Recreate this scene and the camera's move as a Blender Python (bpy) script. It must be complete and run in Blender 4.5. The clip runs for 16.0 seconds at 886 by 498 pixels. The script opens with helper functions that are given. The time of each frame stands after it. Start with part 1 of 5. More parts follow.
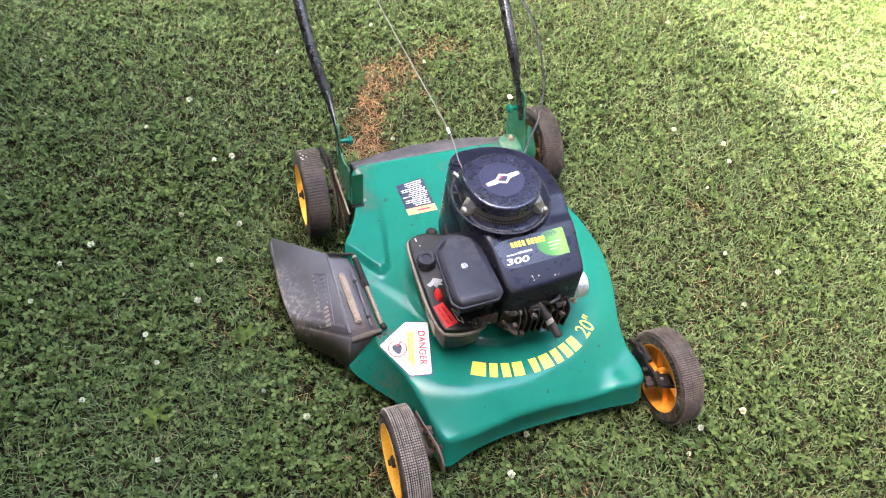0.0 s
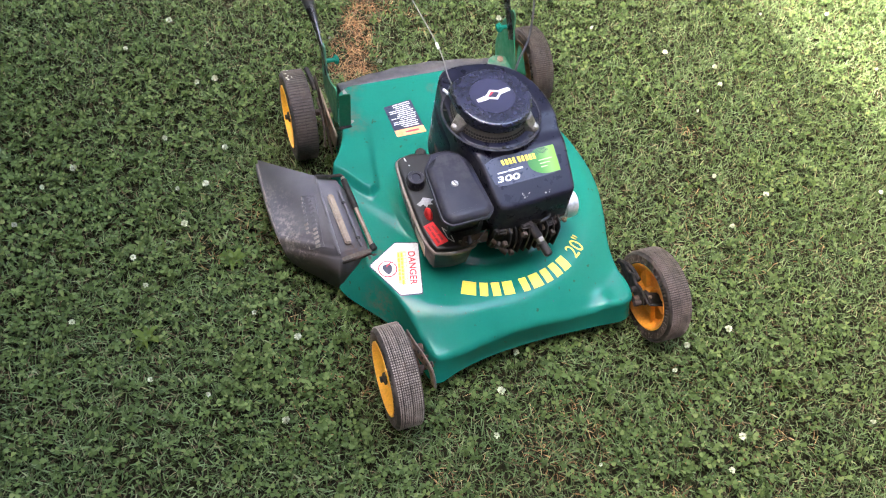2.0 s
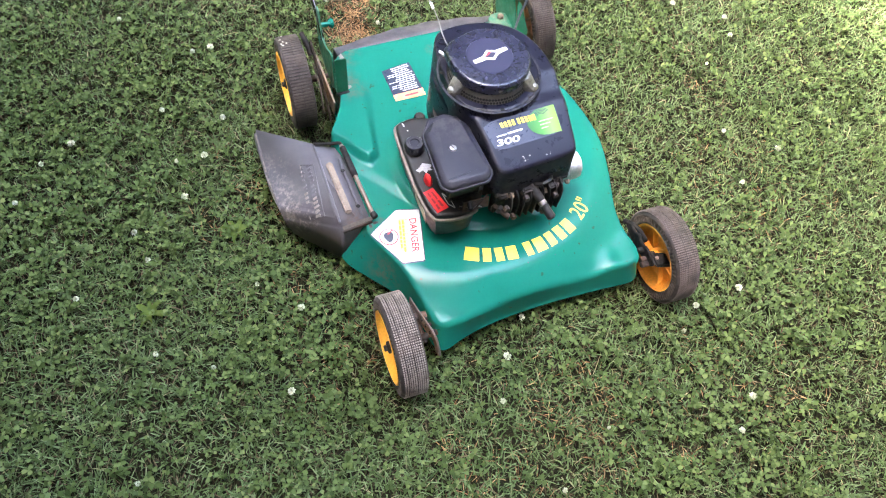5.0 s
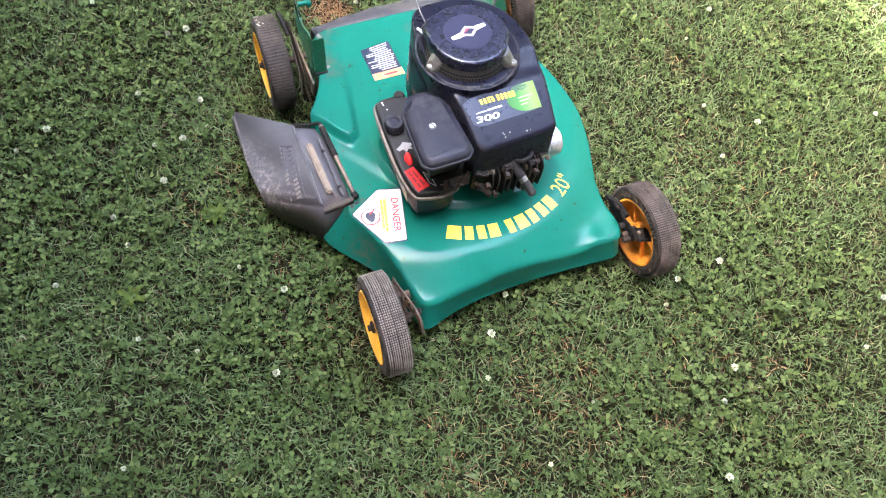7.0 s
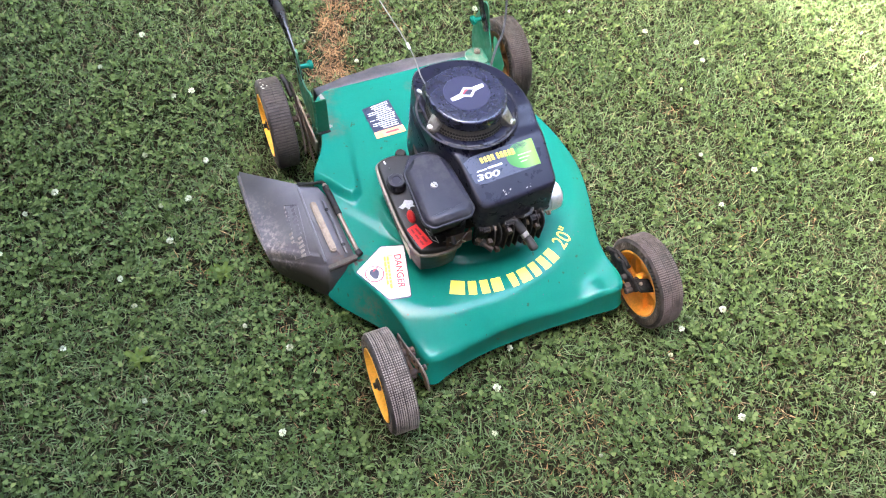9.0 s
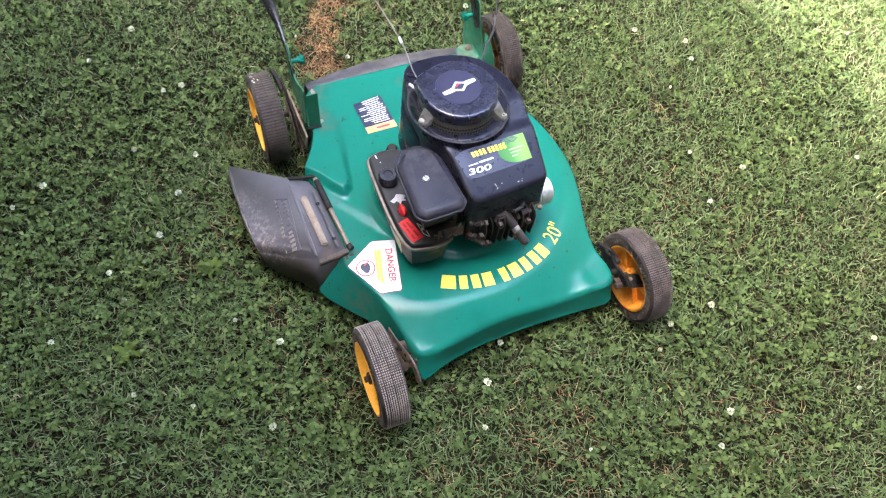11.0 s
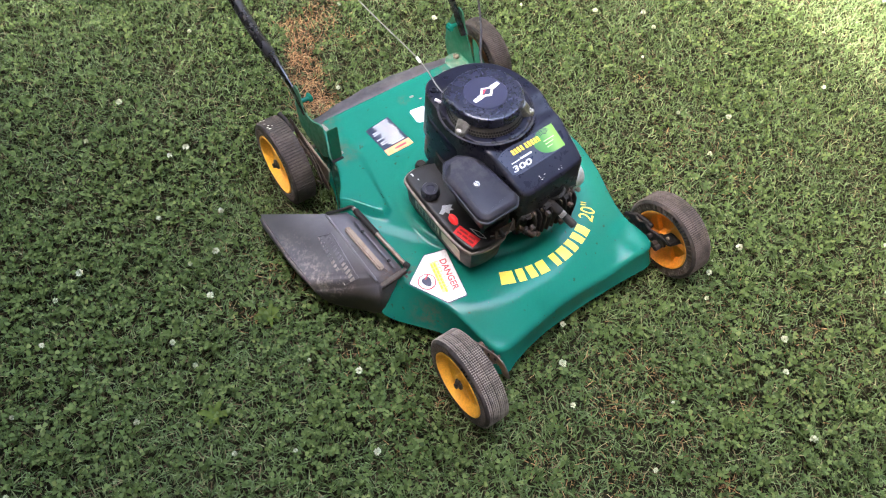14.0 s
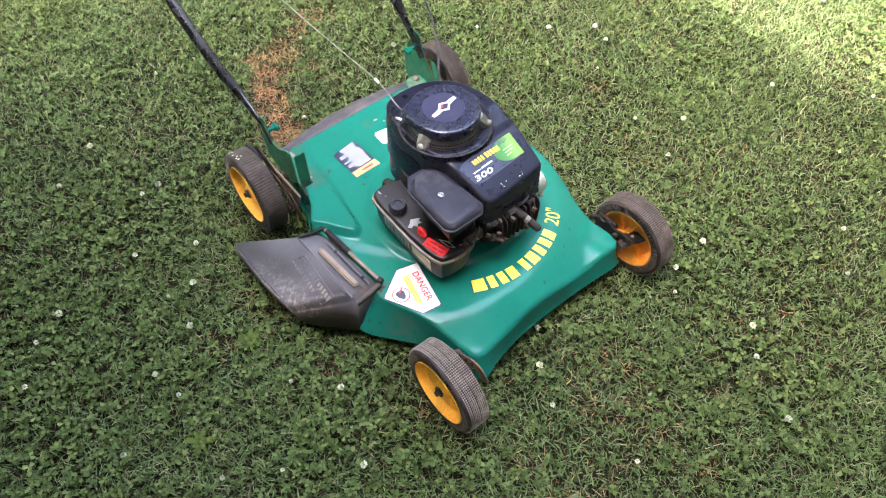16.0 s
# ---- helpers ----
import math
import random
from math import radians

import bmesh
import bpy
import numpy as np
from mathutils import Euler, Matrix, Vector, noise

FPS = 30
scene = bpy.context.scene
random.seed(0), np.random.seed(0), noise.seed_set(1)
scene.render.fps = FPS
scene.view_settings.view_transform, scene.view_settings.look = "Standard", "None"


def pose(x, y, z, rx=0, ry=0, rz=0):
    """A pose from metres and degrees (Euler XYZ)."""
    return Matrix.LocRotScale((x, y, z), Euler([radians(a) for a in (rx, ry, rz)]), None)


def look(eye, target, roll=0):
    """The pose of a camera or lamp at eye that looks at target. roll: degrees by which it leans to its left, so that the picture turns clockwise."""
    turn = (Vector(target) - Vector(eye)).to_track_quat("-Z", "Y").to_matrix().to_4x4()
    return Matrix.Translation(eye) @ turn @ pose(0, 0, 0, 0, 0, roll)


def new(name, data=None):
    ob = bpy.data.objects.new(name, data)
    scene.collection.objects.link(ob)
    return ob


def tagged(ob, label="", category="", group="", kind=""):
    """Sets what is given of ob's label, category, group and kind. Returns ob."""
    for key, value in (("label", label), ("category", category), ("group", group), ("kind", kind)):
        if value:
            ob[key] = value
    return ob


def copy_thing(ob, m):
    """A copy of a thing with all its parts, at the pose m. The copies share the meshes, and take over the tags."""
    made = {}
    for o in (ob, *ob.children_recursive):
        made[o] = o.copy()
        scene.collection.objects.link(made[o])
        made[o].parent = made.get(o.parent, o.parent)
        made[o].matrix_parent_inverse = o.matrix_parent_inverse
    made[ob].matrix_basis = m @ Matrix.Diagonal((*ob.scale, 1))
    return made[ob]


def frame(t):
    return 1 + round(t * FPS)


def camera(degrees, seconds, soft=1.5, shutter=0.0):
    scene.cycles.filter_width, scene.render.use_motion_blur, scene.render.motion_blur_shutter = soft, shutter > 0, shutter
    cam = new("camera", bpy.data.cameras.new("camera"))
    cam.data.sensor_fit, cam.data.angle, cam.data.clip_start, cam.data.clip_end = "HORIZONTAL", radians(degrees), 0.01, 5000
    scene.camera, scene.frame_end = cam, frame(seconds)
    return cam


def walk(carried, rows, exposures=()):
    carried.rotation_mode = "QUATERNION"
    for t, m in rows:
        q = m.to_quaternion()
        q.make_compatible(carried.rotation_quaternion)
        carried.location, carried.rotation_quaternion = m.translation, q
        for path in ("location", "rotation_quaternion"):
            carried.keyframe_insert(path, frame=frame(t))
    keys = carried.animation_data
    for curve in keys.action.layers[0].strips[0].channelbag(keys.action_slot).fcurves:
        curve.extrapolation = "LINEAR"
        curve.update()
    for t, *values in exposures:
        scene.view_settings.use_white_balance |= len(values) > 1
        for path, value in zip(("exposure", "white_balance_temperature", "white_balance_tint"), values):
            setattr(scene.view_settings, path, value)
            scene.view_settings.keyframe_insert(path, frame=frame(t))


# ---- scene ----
cam = camera(62.1, 16.0, soft=1.14)
PATH = [
    (0, (-0.458, -0.759, 1.305), (0.062, 0.35, -0.276), 9.6),
    (0.5, (-0.454, -0.765, 1.286), (0.035, 0.247, -0.368), 9.4),
    (1, (-0.451, -0.781, 1.278), (0.068, 0.165, -0.406), 11.0),
    (1.5, (-0.462, -0.785, 1.28), (0.055, 0.177, -0.396), 11.0),
    (2, (-0.471, -0.784, 1.276), (0.055, 0.186, -0.392), 12.0),
    (2.5, (-0.475, -0.779, 1.27), (0.023, 0.158, -0.425), 12.1),
    (3, (-0.47, -0.775, 1.269), (0.011, 0.137, -0.444), 11.2),
    (3.5, (-0.473, -0.777, 1.271), (-0.007, 0.145, -0.441), 10.1),
    (4, (-0.459, -0.775, 1.273), (0.006, 0.157, -0.434), 9.7),
    (6.5, (-0.432, -0.78, 1.258), (0.01, 0.053, -0.506), 8.6),
    (7, (-0.433, -0.785, 1.263), (0.048, 0.063, -0.484), 10.2),
    (7.5, (-0.435, -0.779, 1.255), (0.054, 0.038, -0.504), 11.2),
    (8, (-0.437, -0.77, 1.25), (0.029, 0.018, -0.529), 10.7),
    (8.5, (-0.438, -0.76, 1.254), (0.027, 0.033, -0.522), 10.6),
    (9, (-0.429, -0.769, 1.287), (0.074, 0.173, -0.404), 7.8),
    (9.5, (-0.414, -0.778, 1.284), (0.085, 0.177, -0.4), 6.0),
    (9.7, (-0.408, -0.782, 1.283), (0.094, 0.16, -0.409), 5.7),
    (11.8, (-0.46, -0.765, 1.278), (0.089, 0.159, -0.409), 11.3),
    (12, (-0.462, -0.755, 1.274), (0.071, 0.16, -0.423), 10.8),
    (12.5, (-0.475, -0.731, 1.255), (0.08, 0.111, -0.471), 13.0),
    (13, (-0.564, -0.655, 1.267), (0.119, 0.186, -0.414), 17.2),
    (13.5, (-0.649, -0.61, 1.314), (0.094, 0.136, -0.387), 12.0),
    (14, (-0.646, -0.705, 1.307), (0.048, 0.164, -0.355), 4.5),
    (14.5, (-0.649, -0.782, 1.305), (0.035, 0.173, -0.313), 0.8),
    (15, (-0.653, -0.789, 1.314), (0.081, 0.13, -0.303), 2.0),
    (15.5, (-0.663, -0.768, 1.322), (0.123, 0.11, -0.295), 0.7),
    (16, (-0.655, -0.764, 1.316), (0.112, 0.14, -0.295), 1.6),
]
walk(cam, [(t, look(eye, target, roll)) for t, eye, target, roll in PATH],
     [(0, 5.30, 7060, 12), (0.5, 5.29, 7040, 12), (1, 5.17, 7020, 12), (2.0, 5.07, 6920, 12), (2.5, 5.02, 6870, 12), (3, 5.38, 6820, 12), (4, 5.49, 6770, 12), (7, 5.37, 6770, 12), (8, 5.35, 6520, 12), (9, 5.46, 6560, 12), (9.5, 5.39, 6700, 12), (12, 5.12, 6720, 12), (12.5, 5.30, 6840, 12), (13, 5.46, 6900, 12), (13.5, 5.27, 6900, 12), (14, 5.02, 6920, 12), (14.5, 5.05, 6970, 12), (16, 5.17, 6970, 12)])

from mathutils.bvhtree import BVHTree
# ---- daylight: open shade behind an added wall, sun on the lawn further out ----
SUN_AZ, SUN_EL = radians(186.2), radians(61)      # direction towards the sun, from +x anticlockwise
world = bpy.data.worlds.new("sky")
scene.world = world
world.use_nodes = True
wn = world.node_tree.nodes
sky = wn.new("ShaderNodeTexSky")
sky.sky_type = "NISHITA"
sky.sun_disc = False
sky.sun_elevation = SUN_EL
sky.sun_rotation = radians(90) - SUN_AZ
sky.dust_density = 3.0
sky.ozone_density = 0.6
wn["Background"].inputs["Strength"].default_value = 0.14
world.node_tree.links.new(sky.outputs[0], wn["Background"].inputs["Color"])

sun_data = bpy.data.lights.new("sun", "SUN")
sun_data.energy = 0.72
sun_data.angle = radians(2.0)
sun_data.color = (1.0, 0.99, 0.98)
sun = new("sun", sun_data)
to_sun = Vector((math.cos(SUN_EL) * math.cos(SUN_AZ), math.cos(SUN_EL) * math.sin(SUN_AZ), math.sin(SUN_EL)))
sun.matrix_world = look(to_sun * 20, (0, 0, 0))

# ---- materials ----


def material(name, base, rough=0.5, metal=0.0, coat=0.0, spec=0.5):
    m = bpy.data.materials.new(name)
    m.use_nodes = True
    b = m.node_tree.nodes["Principled BSDF"]
    b.inputs["Base Color"].default_value = (*base, 1)
    b.inputs["Roughness"].default_value = rough
    b.inputs["Metallic"].default_value = metal
    b.inputs["Coat Weight"].default_value = coat
    b.inputs["Coat Roughness"].default_value = 0.12
    b.inputs["Specular IOR Level"].default_value = spec
    return m


def node(m, kind, **values):
    n = m.node_tree.nodes.new(kind)
    for key, value in values.items():
        n.inputs[key.replace("_", " ")].default_value = value
    return n


def wire(m, a, b):
    m.node_tree.links.new(a, b)


def noise_of(m, scale, detail=4.0, rough=0.6):
    co = m.node_tree.nodes.new("ShaderNodeTexCoord")
    n = node(m, "ShaderNodeTexNoise", Scale=scale, Detail=detail, Roughness=rough)
    wire(m, co.outputs["Object"], n.inputs["Vector"])
    return n.outputs["Fac"]


def ramp(m, fac, stops):
    r = m.node_tree.nodes.new("ShaderNodeValToRGB")
    e = r.color_ramp.elements
    while len(e) < len(stops):
        e.new(0.5)
    for el, (p, c) in zip(e, stops):
        el.position, el.color = p, (*c, 1)
    wire(m, fac, r.inputs[0])
    return r.outputs["Color"]


def mix(m, fac, a, b, blend="MIX"):
    n = m.node_tree.nodes.new("ShaderNodeMix")
    n.data_type, n.blend_type = "RGBA", blend
    for sock, v in ((n.inputs["Factor"], fac), (n.inputs["A"], a), (n.inputs["B"], b)):
        if isinstance(v, (int, float)):
            sock.default_value = v
        elif isinstance(v, tuple):
            sock.default_value = (*v, 1)
        else:
            wire(m, v, sock)
    return n.outputs["Result"]


def bump(m, fac, strength, distance=0.001):
    n = node(m, "ShaderNodeBump", Strength=strength, Distance=distance)
    wire(m, fac, n.inputs["Height"])
    wire(m, n.outputs[0], m.node_tree.nodes["Principled BSDF"].inputs["Normal"])


def surface(m, colour=None, rough=None):
    b = m.node_tree.nodes["Principled BSDF"]
    if colour is not None:
        wire(m, colour, b.inputs["Base Color"])
    if rough is not None:
        wire(m, rough, b.inputs["Roughness"])


def worn(name, base, dirt, rough=0.4, amount=0.5, grain=220.0, patch=14.0, coat=0.0, metal=0.0, relief=0.12, spec=0.5, mottle=0.15, edge=None, specks=None, scuffs=None, uneven=1.0):
    """A base colour with dust in patches, fine grain and uneven gloss."""
    m = material(name, base, rough, metal, coat, spec)
    big = ramp(m, noise_of(m, patch, 6.0, 0.65), [(0.45, (0, 0, 0)), (0.75, (amount,) * 3)])
    fine = noise_of(m, grain, 3.0)
    col = mix(m, big, base, dirt)
    shade = ramp(m, fine, [(0.3, (1 - mottle,) * 3), (0.7, (1 + mottle * 0.8,) * 3)])
    col = mix(m, 1.0, col, shade, "MULTIPLY")
    if specks:
        spot = ramp(m, noise_of(m, 75.0, 3.0, 0.5), [(0.69, (0, 0, 0)), (0.73, (0.8, 0.8, 0.8))])
        col = mix(m, spot, col, specks)
    if scuffs:
        co = m.node_tree.nodes.new("ShaderNodeTexCoord")
        for turn, scale, low in ((35, (24, 520, 60), 0.66), (-50, (30, 620, 60), 0.68)):
            mp = m.node_tree.nodes.new("ShaderNodeMapping")
            mp.inputs["Rotation"].default_value = (0, 0, radians(turn))
            mp.inputs["Scale"].default_value = scale
            wire(m, co.outputs["Object"], mp.inputs["Vector"])
            nz = node(m, "ShaderNodeTexNoise", Scale=1.0, Detail=3.0, Roughness=0.6)
            wire(m, mp.outputs[0], nz.inputs["Vector"])
            col = mix(m, ramp(m, nz.outputs["Fac"], [(low, (0, 0, 0)), (low + 0.08, (0.3, 0.3, 0.3))]), col, scuffs)
    if edge:
        geo = m.node_tree.nodes.new("ShaderNodeNewGeometry")
        rub = ramp(m, geo.outputs["Pointiness"], [(0.505, (0, 0, 0)), (0.56, (0.8, 0.8, 0.8))])
        broken = ramp(m, noise_of(m, 60.0, 5.0, 0.7), [(0.4, (0, 0, 0)), (0.6, (1, 1, 1))])
        col = mix(m, mix(m, 1.0, rub, broken, "MULTIPLY"), col, edge)
    r = ramp(m, noise_of(m, patch * 3, 4.0), [(0.3, (rough * (1 - 0.25 * uneven),) * 3), (0.7, (min(1, rough * (1 + 0.35 * uneven)),) * 3)])
    surface(m, col, r)
    bump(m, fine, relief, 0.0006)
    return m


GREEN = worn("green_paint", (0.004, 0.132, 0.096), (0.009, 0.102, 0.073), 0.18, 0.3, 300, 7, coat=0.0, relief=0.015, spec=0.24, mottle=0.03, specks=(0.03, 0.06, 0.035))
_bsdf = GREEN.node_tree.nodes["Principled BSDF"]
_paint = _bsdf.inputs["Base Color"].links[0].from_socket
for _spot, _reach in (((-0.205, 0.225, 0.13), 0.055), ((0.15, 0.31, 0.13), 0.06), ((-0.19, 0.315, 0.13), 0.05), ((0.0, 0.285, 0.13), 0.018), ((-0.238, -0.09, 0.12), 0.035), ((-0.24, -0.17, 0.08), 0.05)):
    _tc = GREEN.node_tree.nodes.new("ShaderNodeTexCoord")
    _ds = GREEN.node_tree.nodes.new("ShaderNodeVectorMath")
    _ds.operation = "DISTANCE"
    _ds.inputs[1].default_value = _spot
    wire(GREEN, _tc.outputs["Object"], _ds.inputs[0])
    _mr = node(GREEN, "ShaderNodeMapRange", From_Min=_reach, From_Max=0.0, To_Min=0.0, To_Max=0.85)
    wire(GREEN, _ds.outputs["Value"], _mr.inputs["Value"])
    _nz = ramp(GREEN, noise_of(GREEN, 55.0, 6.0, 0.7), [(0.42, (0, 0, 0)), (0.62, (1, 1, 1))])
    _paint = mix(GREEN, mix(GREEN, 1.0, _nz, _mr.outputs["Result"], "MULTIPLY"), _paint, (0.1, 0.088, 0.062))
surface(GREEN, _paint)
GREEN_PLAIN = worn("bracket_paint", (0.005, 0.125, 0.062), (0.09, 0.1, 0.06), 0.5, 0.5, 260, 22)
BLACK = worn("black_shroud_plastic", (0.005, 0.0055, 0.015), (0.022, 0.022, 0.03), 0.3, 0.14, 420, 18, relief=0.2, spec=0.22, edge=(0.05, 0.048, 0.048))
SATIN = worn("air_cleaner_plastic", (0.012, 0.0125, 0.023), (0.028, 0.027, 0.036), 0.45, 0.3, 600, 25, relief=0.3, spec=0.32, edge=(0.06, 0.056, 0.055))
BADGE = worn("badge_navy", (0.017, 0.018, 0.046), (0.03, 0.03, 0.055), 0.34, 0.3, 300, 14, mottle=0.05, relief=0.04, uneven=0.3)
COVER = worn("starter_cover_paint", (0.008, 0.009, 0.027), (0.03, 0.03, 0.05), 0.27, 0.35, 300, 30, coat=0.25, uneven=0.4)
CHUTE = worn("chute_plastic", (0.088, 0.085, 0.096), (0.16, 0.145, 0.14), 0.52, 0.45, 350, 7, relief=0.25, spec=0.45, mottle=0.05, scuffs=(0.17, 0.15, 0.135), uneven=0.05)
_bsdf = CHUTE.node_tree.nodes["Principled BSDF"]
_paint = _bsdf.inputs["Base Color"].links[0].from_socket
# brown mud and painted-in shade on the front cheek, pale rubbing along the fold and the outer rim
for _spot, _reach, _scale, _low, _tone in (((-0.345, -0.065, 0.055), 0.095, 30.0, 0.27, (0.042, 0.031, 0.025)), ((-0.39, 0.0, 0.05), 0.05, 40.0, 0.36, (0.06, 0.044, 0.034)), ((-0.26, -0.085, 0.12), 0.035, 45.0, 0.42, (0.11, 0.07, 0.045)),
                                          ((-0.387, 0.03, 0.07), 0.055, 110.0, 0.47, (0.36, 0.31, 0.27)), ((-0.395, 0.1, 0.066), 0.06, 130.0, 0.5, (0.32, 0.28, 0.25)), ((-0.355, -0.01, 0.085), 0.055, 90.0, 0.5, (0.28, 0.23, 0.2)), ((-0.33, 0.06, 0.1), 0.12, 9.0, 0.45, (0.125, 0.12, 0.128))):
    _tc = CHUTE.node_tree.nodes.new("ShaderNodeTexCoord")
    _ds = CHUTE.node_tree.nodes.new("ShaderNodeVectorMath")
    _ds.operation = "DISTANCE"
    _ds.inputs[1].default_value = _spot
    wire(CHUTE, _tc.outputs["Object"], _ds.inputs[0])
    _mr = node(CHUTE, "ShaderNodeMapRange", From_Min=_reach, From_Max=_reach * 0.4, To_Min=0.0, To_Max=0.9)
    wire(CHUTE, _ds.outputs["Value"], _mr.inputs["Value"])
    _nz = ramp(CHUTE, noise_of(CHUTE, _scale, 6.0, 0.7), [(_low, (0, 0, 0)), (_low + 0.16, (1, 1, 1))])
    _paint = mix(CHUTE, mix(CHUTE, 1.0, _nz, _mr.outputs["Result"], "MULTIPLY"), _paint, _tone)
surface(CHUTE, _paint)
TEXT_WEAR = worn("worn_embossing", (0.22, 0.185, 0.155), (0.085, 0.08, 0.082), 0.55, 1.0, 300, 110, relief=0.3)
FLAP = worn("flap_plastic", (0.04, 0.038, 0.042), (0.12, 0.105, 0.09), 0.6, 0.7, 300, 12, relief=0.4)
TANK = worn("tank_plastic", (0.008, 0.0075, 0.008), (0.036, 0.03, 0.025), 0.4, 0.45, 250, 20, relief=0.3)
RIM_DUST = worn("tank_seam", (0.2, 0.17, 0.14), (0.07, 0.055, 0.045), 0.7, 0.8, 300, 40)
YELLOW = worn("yellow_rim_plastic", (0.96, 0.47, 0.05), (0.74, 0.3, 0.045), 0.42, 0.55, 220, 24, relief=0.08)
AMBER = worn("orange_rim_plastic", (0.86, 0.33, 0.04), (0.5, 0.17, 0.03), 0.42, 0.6, 220, 24, relief=0.1)
# rear rim's grime, together with the shade on it, as one dark orange
SHADED_GRIMY = worn("shaded_grimy_rim", (0.3, 0.115, 0.03), (0.09, 0.05, 0.028), 0.5, 0.9, 220, 30, relief=0.2)
RUBBER = worn("tyre_rubber", (0.026, 0.02, 0.017), (0.085, 0.06, 0.045), 0.8, 0.8, 260, 26, relief=0.4)
NUBS_MID = worn("tread_grime", (0.13, 0.1, 0.088), (0.045, 0.034, 0.03), 0.85, 1.0, 500, 45, relief=0.4)
NUBS = worn("tread_dust", (0.3, 0.25, 0.21), (0.07, 0.053, 0.044), 0.85, 1.0, 500, 45, relief=0.4)
NUBS_DARK = worn("tread_mud", (0.075, 0.058, 0.047), (0.035, 0.026, 0.022), 0.85, 1.0, 500, 30, relief=0.4)
RUST = worn("rusty_steel", (0.038, 0.027, 0.021), (0.11, 0.055, 0.03), 0.7, 0.8, 200, 40, metal=0.3, relief=0.5)
LEVER = worn("lever_steel", (0.1, 0.085, 0.07), (0.17, 0.12, 0.085), 0.6, 0.7, 240, 50, metal=0.3, relief=0.4)
IRON = worn("dirty_casting", (0.009, 0.008, 0.008), (0.034, 0.027, 0.022), 0.65, 0.8, 240, 45, relief=0.6, spec=0.25)
TUBE = worn("black_handle_paint", (0.008, 0.008, 0.01), (0.05, 0.05, 0.05), 0.25, 0.3, 200, 18, coat=0.3)
EAR = worn("worn_steel", (0.33, 0.31, 0.29), (0.1, 0.085, 0.07), 0.4, 0.8, 300, 60, metal=0.8)
MESHED = worn("screen_steel", (0.11, 0.1, 0.09), (0.07, 0.055, 0.045), 0.5, 0.6, 300, 60, metal=0.4)
ZINC = worn("zinc_screw", (0.62, 0.6, 0.56), (0.3, 0.24, 0.17), 0.32, 0.5, 300, 60, metal=0.9)
CHROME = worn("muffler_shell", (0.72, 0.72, 0.71), (0.5, 0.46, 0.42), 0.5, 0.4, 150, 22, metal=0.85)
TAN = worn("hinge_rod_steel", (0.24, 0.19, 0.14), (0.12, 0.07, 0.045), 0.55, 0.8, 240, 50, metal=0.4)
WHITE = worn("white_label", (0.68, 0.67, 0.655), (0.5, 0.47, 0.4), 0.4, 0.25, 300, 50, relief=0.03)
NAVY = worn("navy_label", (0.009, 0.014, 0.038), (0.02, 0.024, 0.045), 0.32, 0.4, 300, 60, relief=0.05)
LETTER = worn("yellow_lettering", (0.72, 0.6, 0.06), (0.5, 0.42, 0.1), 0.4, 0.3, 350, 40, relief=0.05)
PALE = worn("pale_yellow_print", (0.85, 0.72, 0.2), (0.8, 0.74, 0.45), 0.4, 0.4, 300, 60)
RED = worn("red_print", (0.55, 0.03, 0.05), (0.6, 0.12, 0.1), 0.4, 0.3, 300, 60)
SCARLET = worn("red_sticker", (0.72, 0.02, 0.025), (0.45, 0.02, 0.02), 0.4, 0.4, 300, 60)
FOIL = worn("torn_foil", (0.42, 0.42, 0.43), (0.2, 0.19, 0.18), 0.4, 0.6, 300, 60, metal=0.4)
MAROON = worn("maroon_print", (0.2, 0.012, 0.015), (0.3, 0.02, 0.02), 0.45, 0.4, 300, 60)
ORANGE = worn("orange_band", (0.8, 0.3, 0.12), (0.75, 0.5, 0.35), 0.4, 0.5, 300, 60)
INK = worn("dark_print", (0.03, 0.03, 0.055), (0.1, 0.1, 0.12), 0.45, 0.3, 300, 60)
CREAM = worn("cream_sticker", (0.58, 0.54, 0.42), (0.25, 0.2, 0.13), 0.5, 0.6, 300, 50)
FADED = worn("faded_sticker", (0.36, 0.34, 0.31), (0.09, 0.08, 0.07), 0.5, 0.9, 300, 60)
LIME = worn("lime_print", (0.06, 0.26, 0.04), (0.1, 0.3, 0.05), 0.55, 0.6, 300, 25, spec=0.25)
_lc = LIME.node_tree.nodes.new("ShaderNodeTexCoord")
_lx = LIME.node_tree.nodes.new("ShaderNodeSeparateXYZ")
wire(LIME, _lc.outputs["Object"], _lx.inputs[0])
_lm = node(LIME, "ShaderNodeMapRange", From_Min=0.016, From_Max=0.08)
wire(LIME, _lx.outputs["X"], _lm.inputs["Value"])
surface(LIME, ramp(LIME, _lm.outputs["Result"], [(0.0, (0.025, 0.12, 0.04)), (0.45, (0.06, 0.22, 0.06)), (0.75, (0.17, 0.34, 0.1)), (1.0, (0.16, 0.36, 0.05))]))
LIME_PALE = worn("pale_green_print", (0.42, 0.6, 0.3), (0.3, 0.5, 0.2), 0.5, 0.4, 300, 40, spec=0.25)
GOLD = worn("gold_print", (0.85, 0.62, 0.03), (0.8, 0.5, 0.1), 0.4, 0.3, 350, 60, relief=0.05)
HOLE = worn("hole_shadow", (0.006, 0.006, 0.006), (0.02, 0.018, 0.016), 0.9, 0.5)
CORD = worn("starter_cord", (0.17, 0.163, 0.15), (0.16, 0.15, 0.14), 0.8, 0.6, 900, 60)


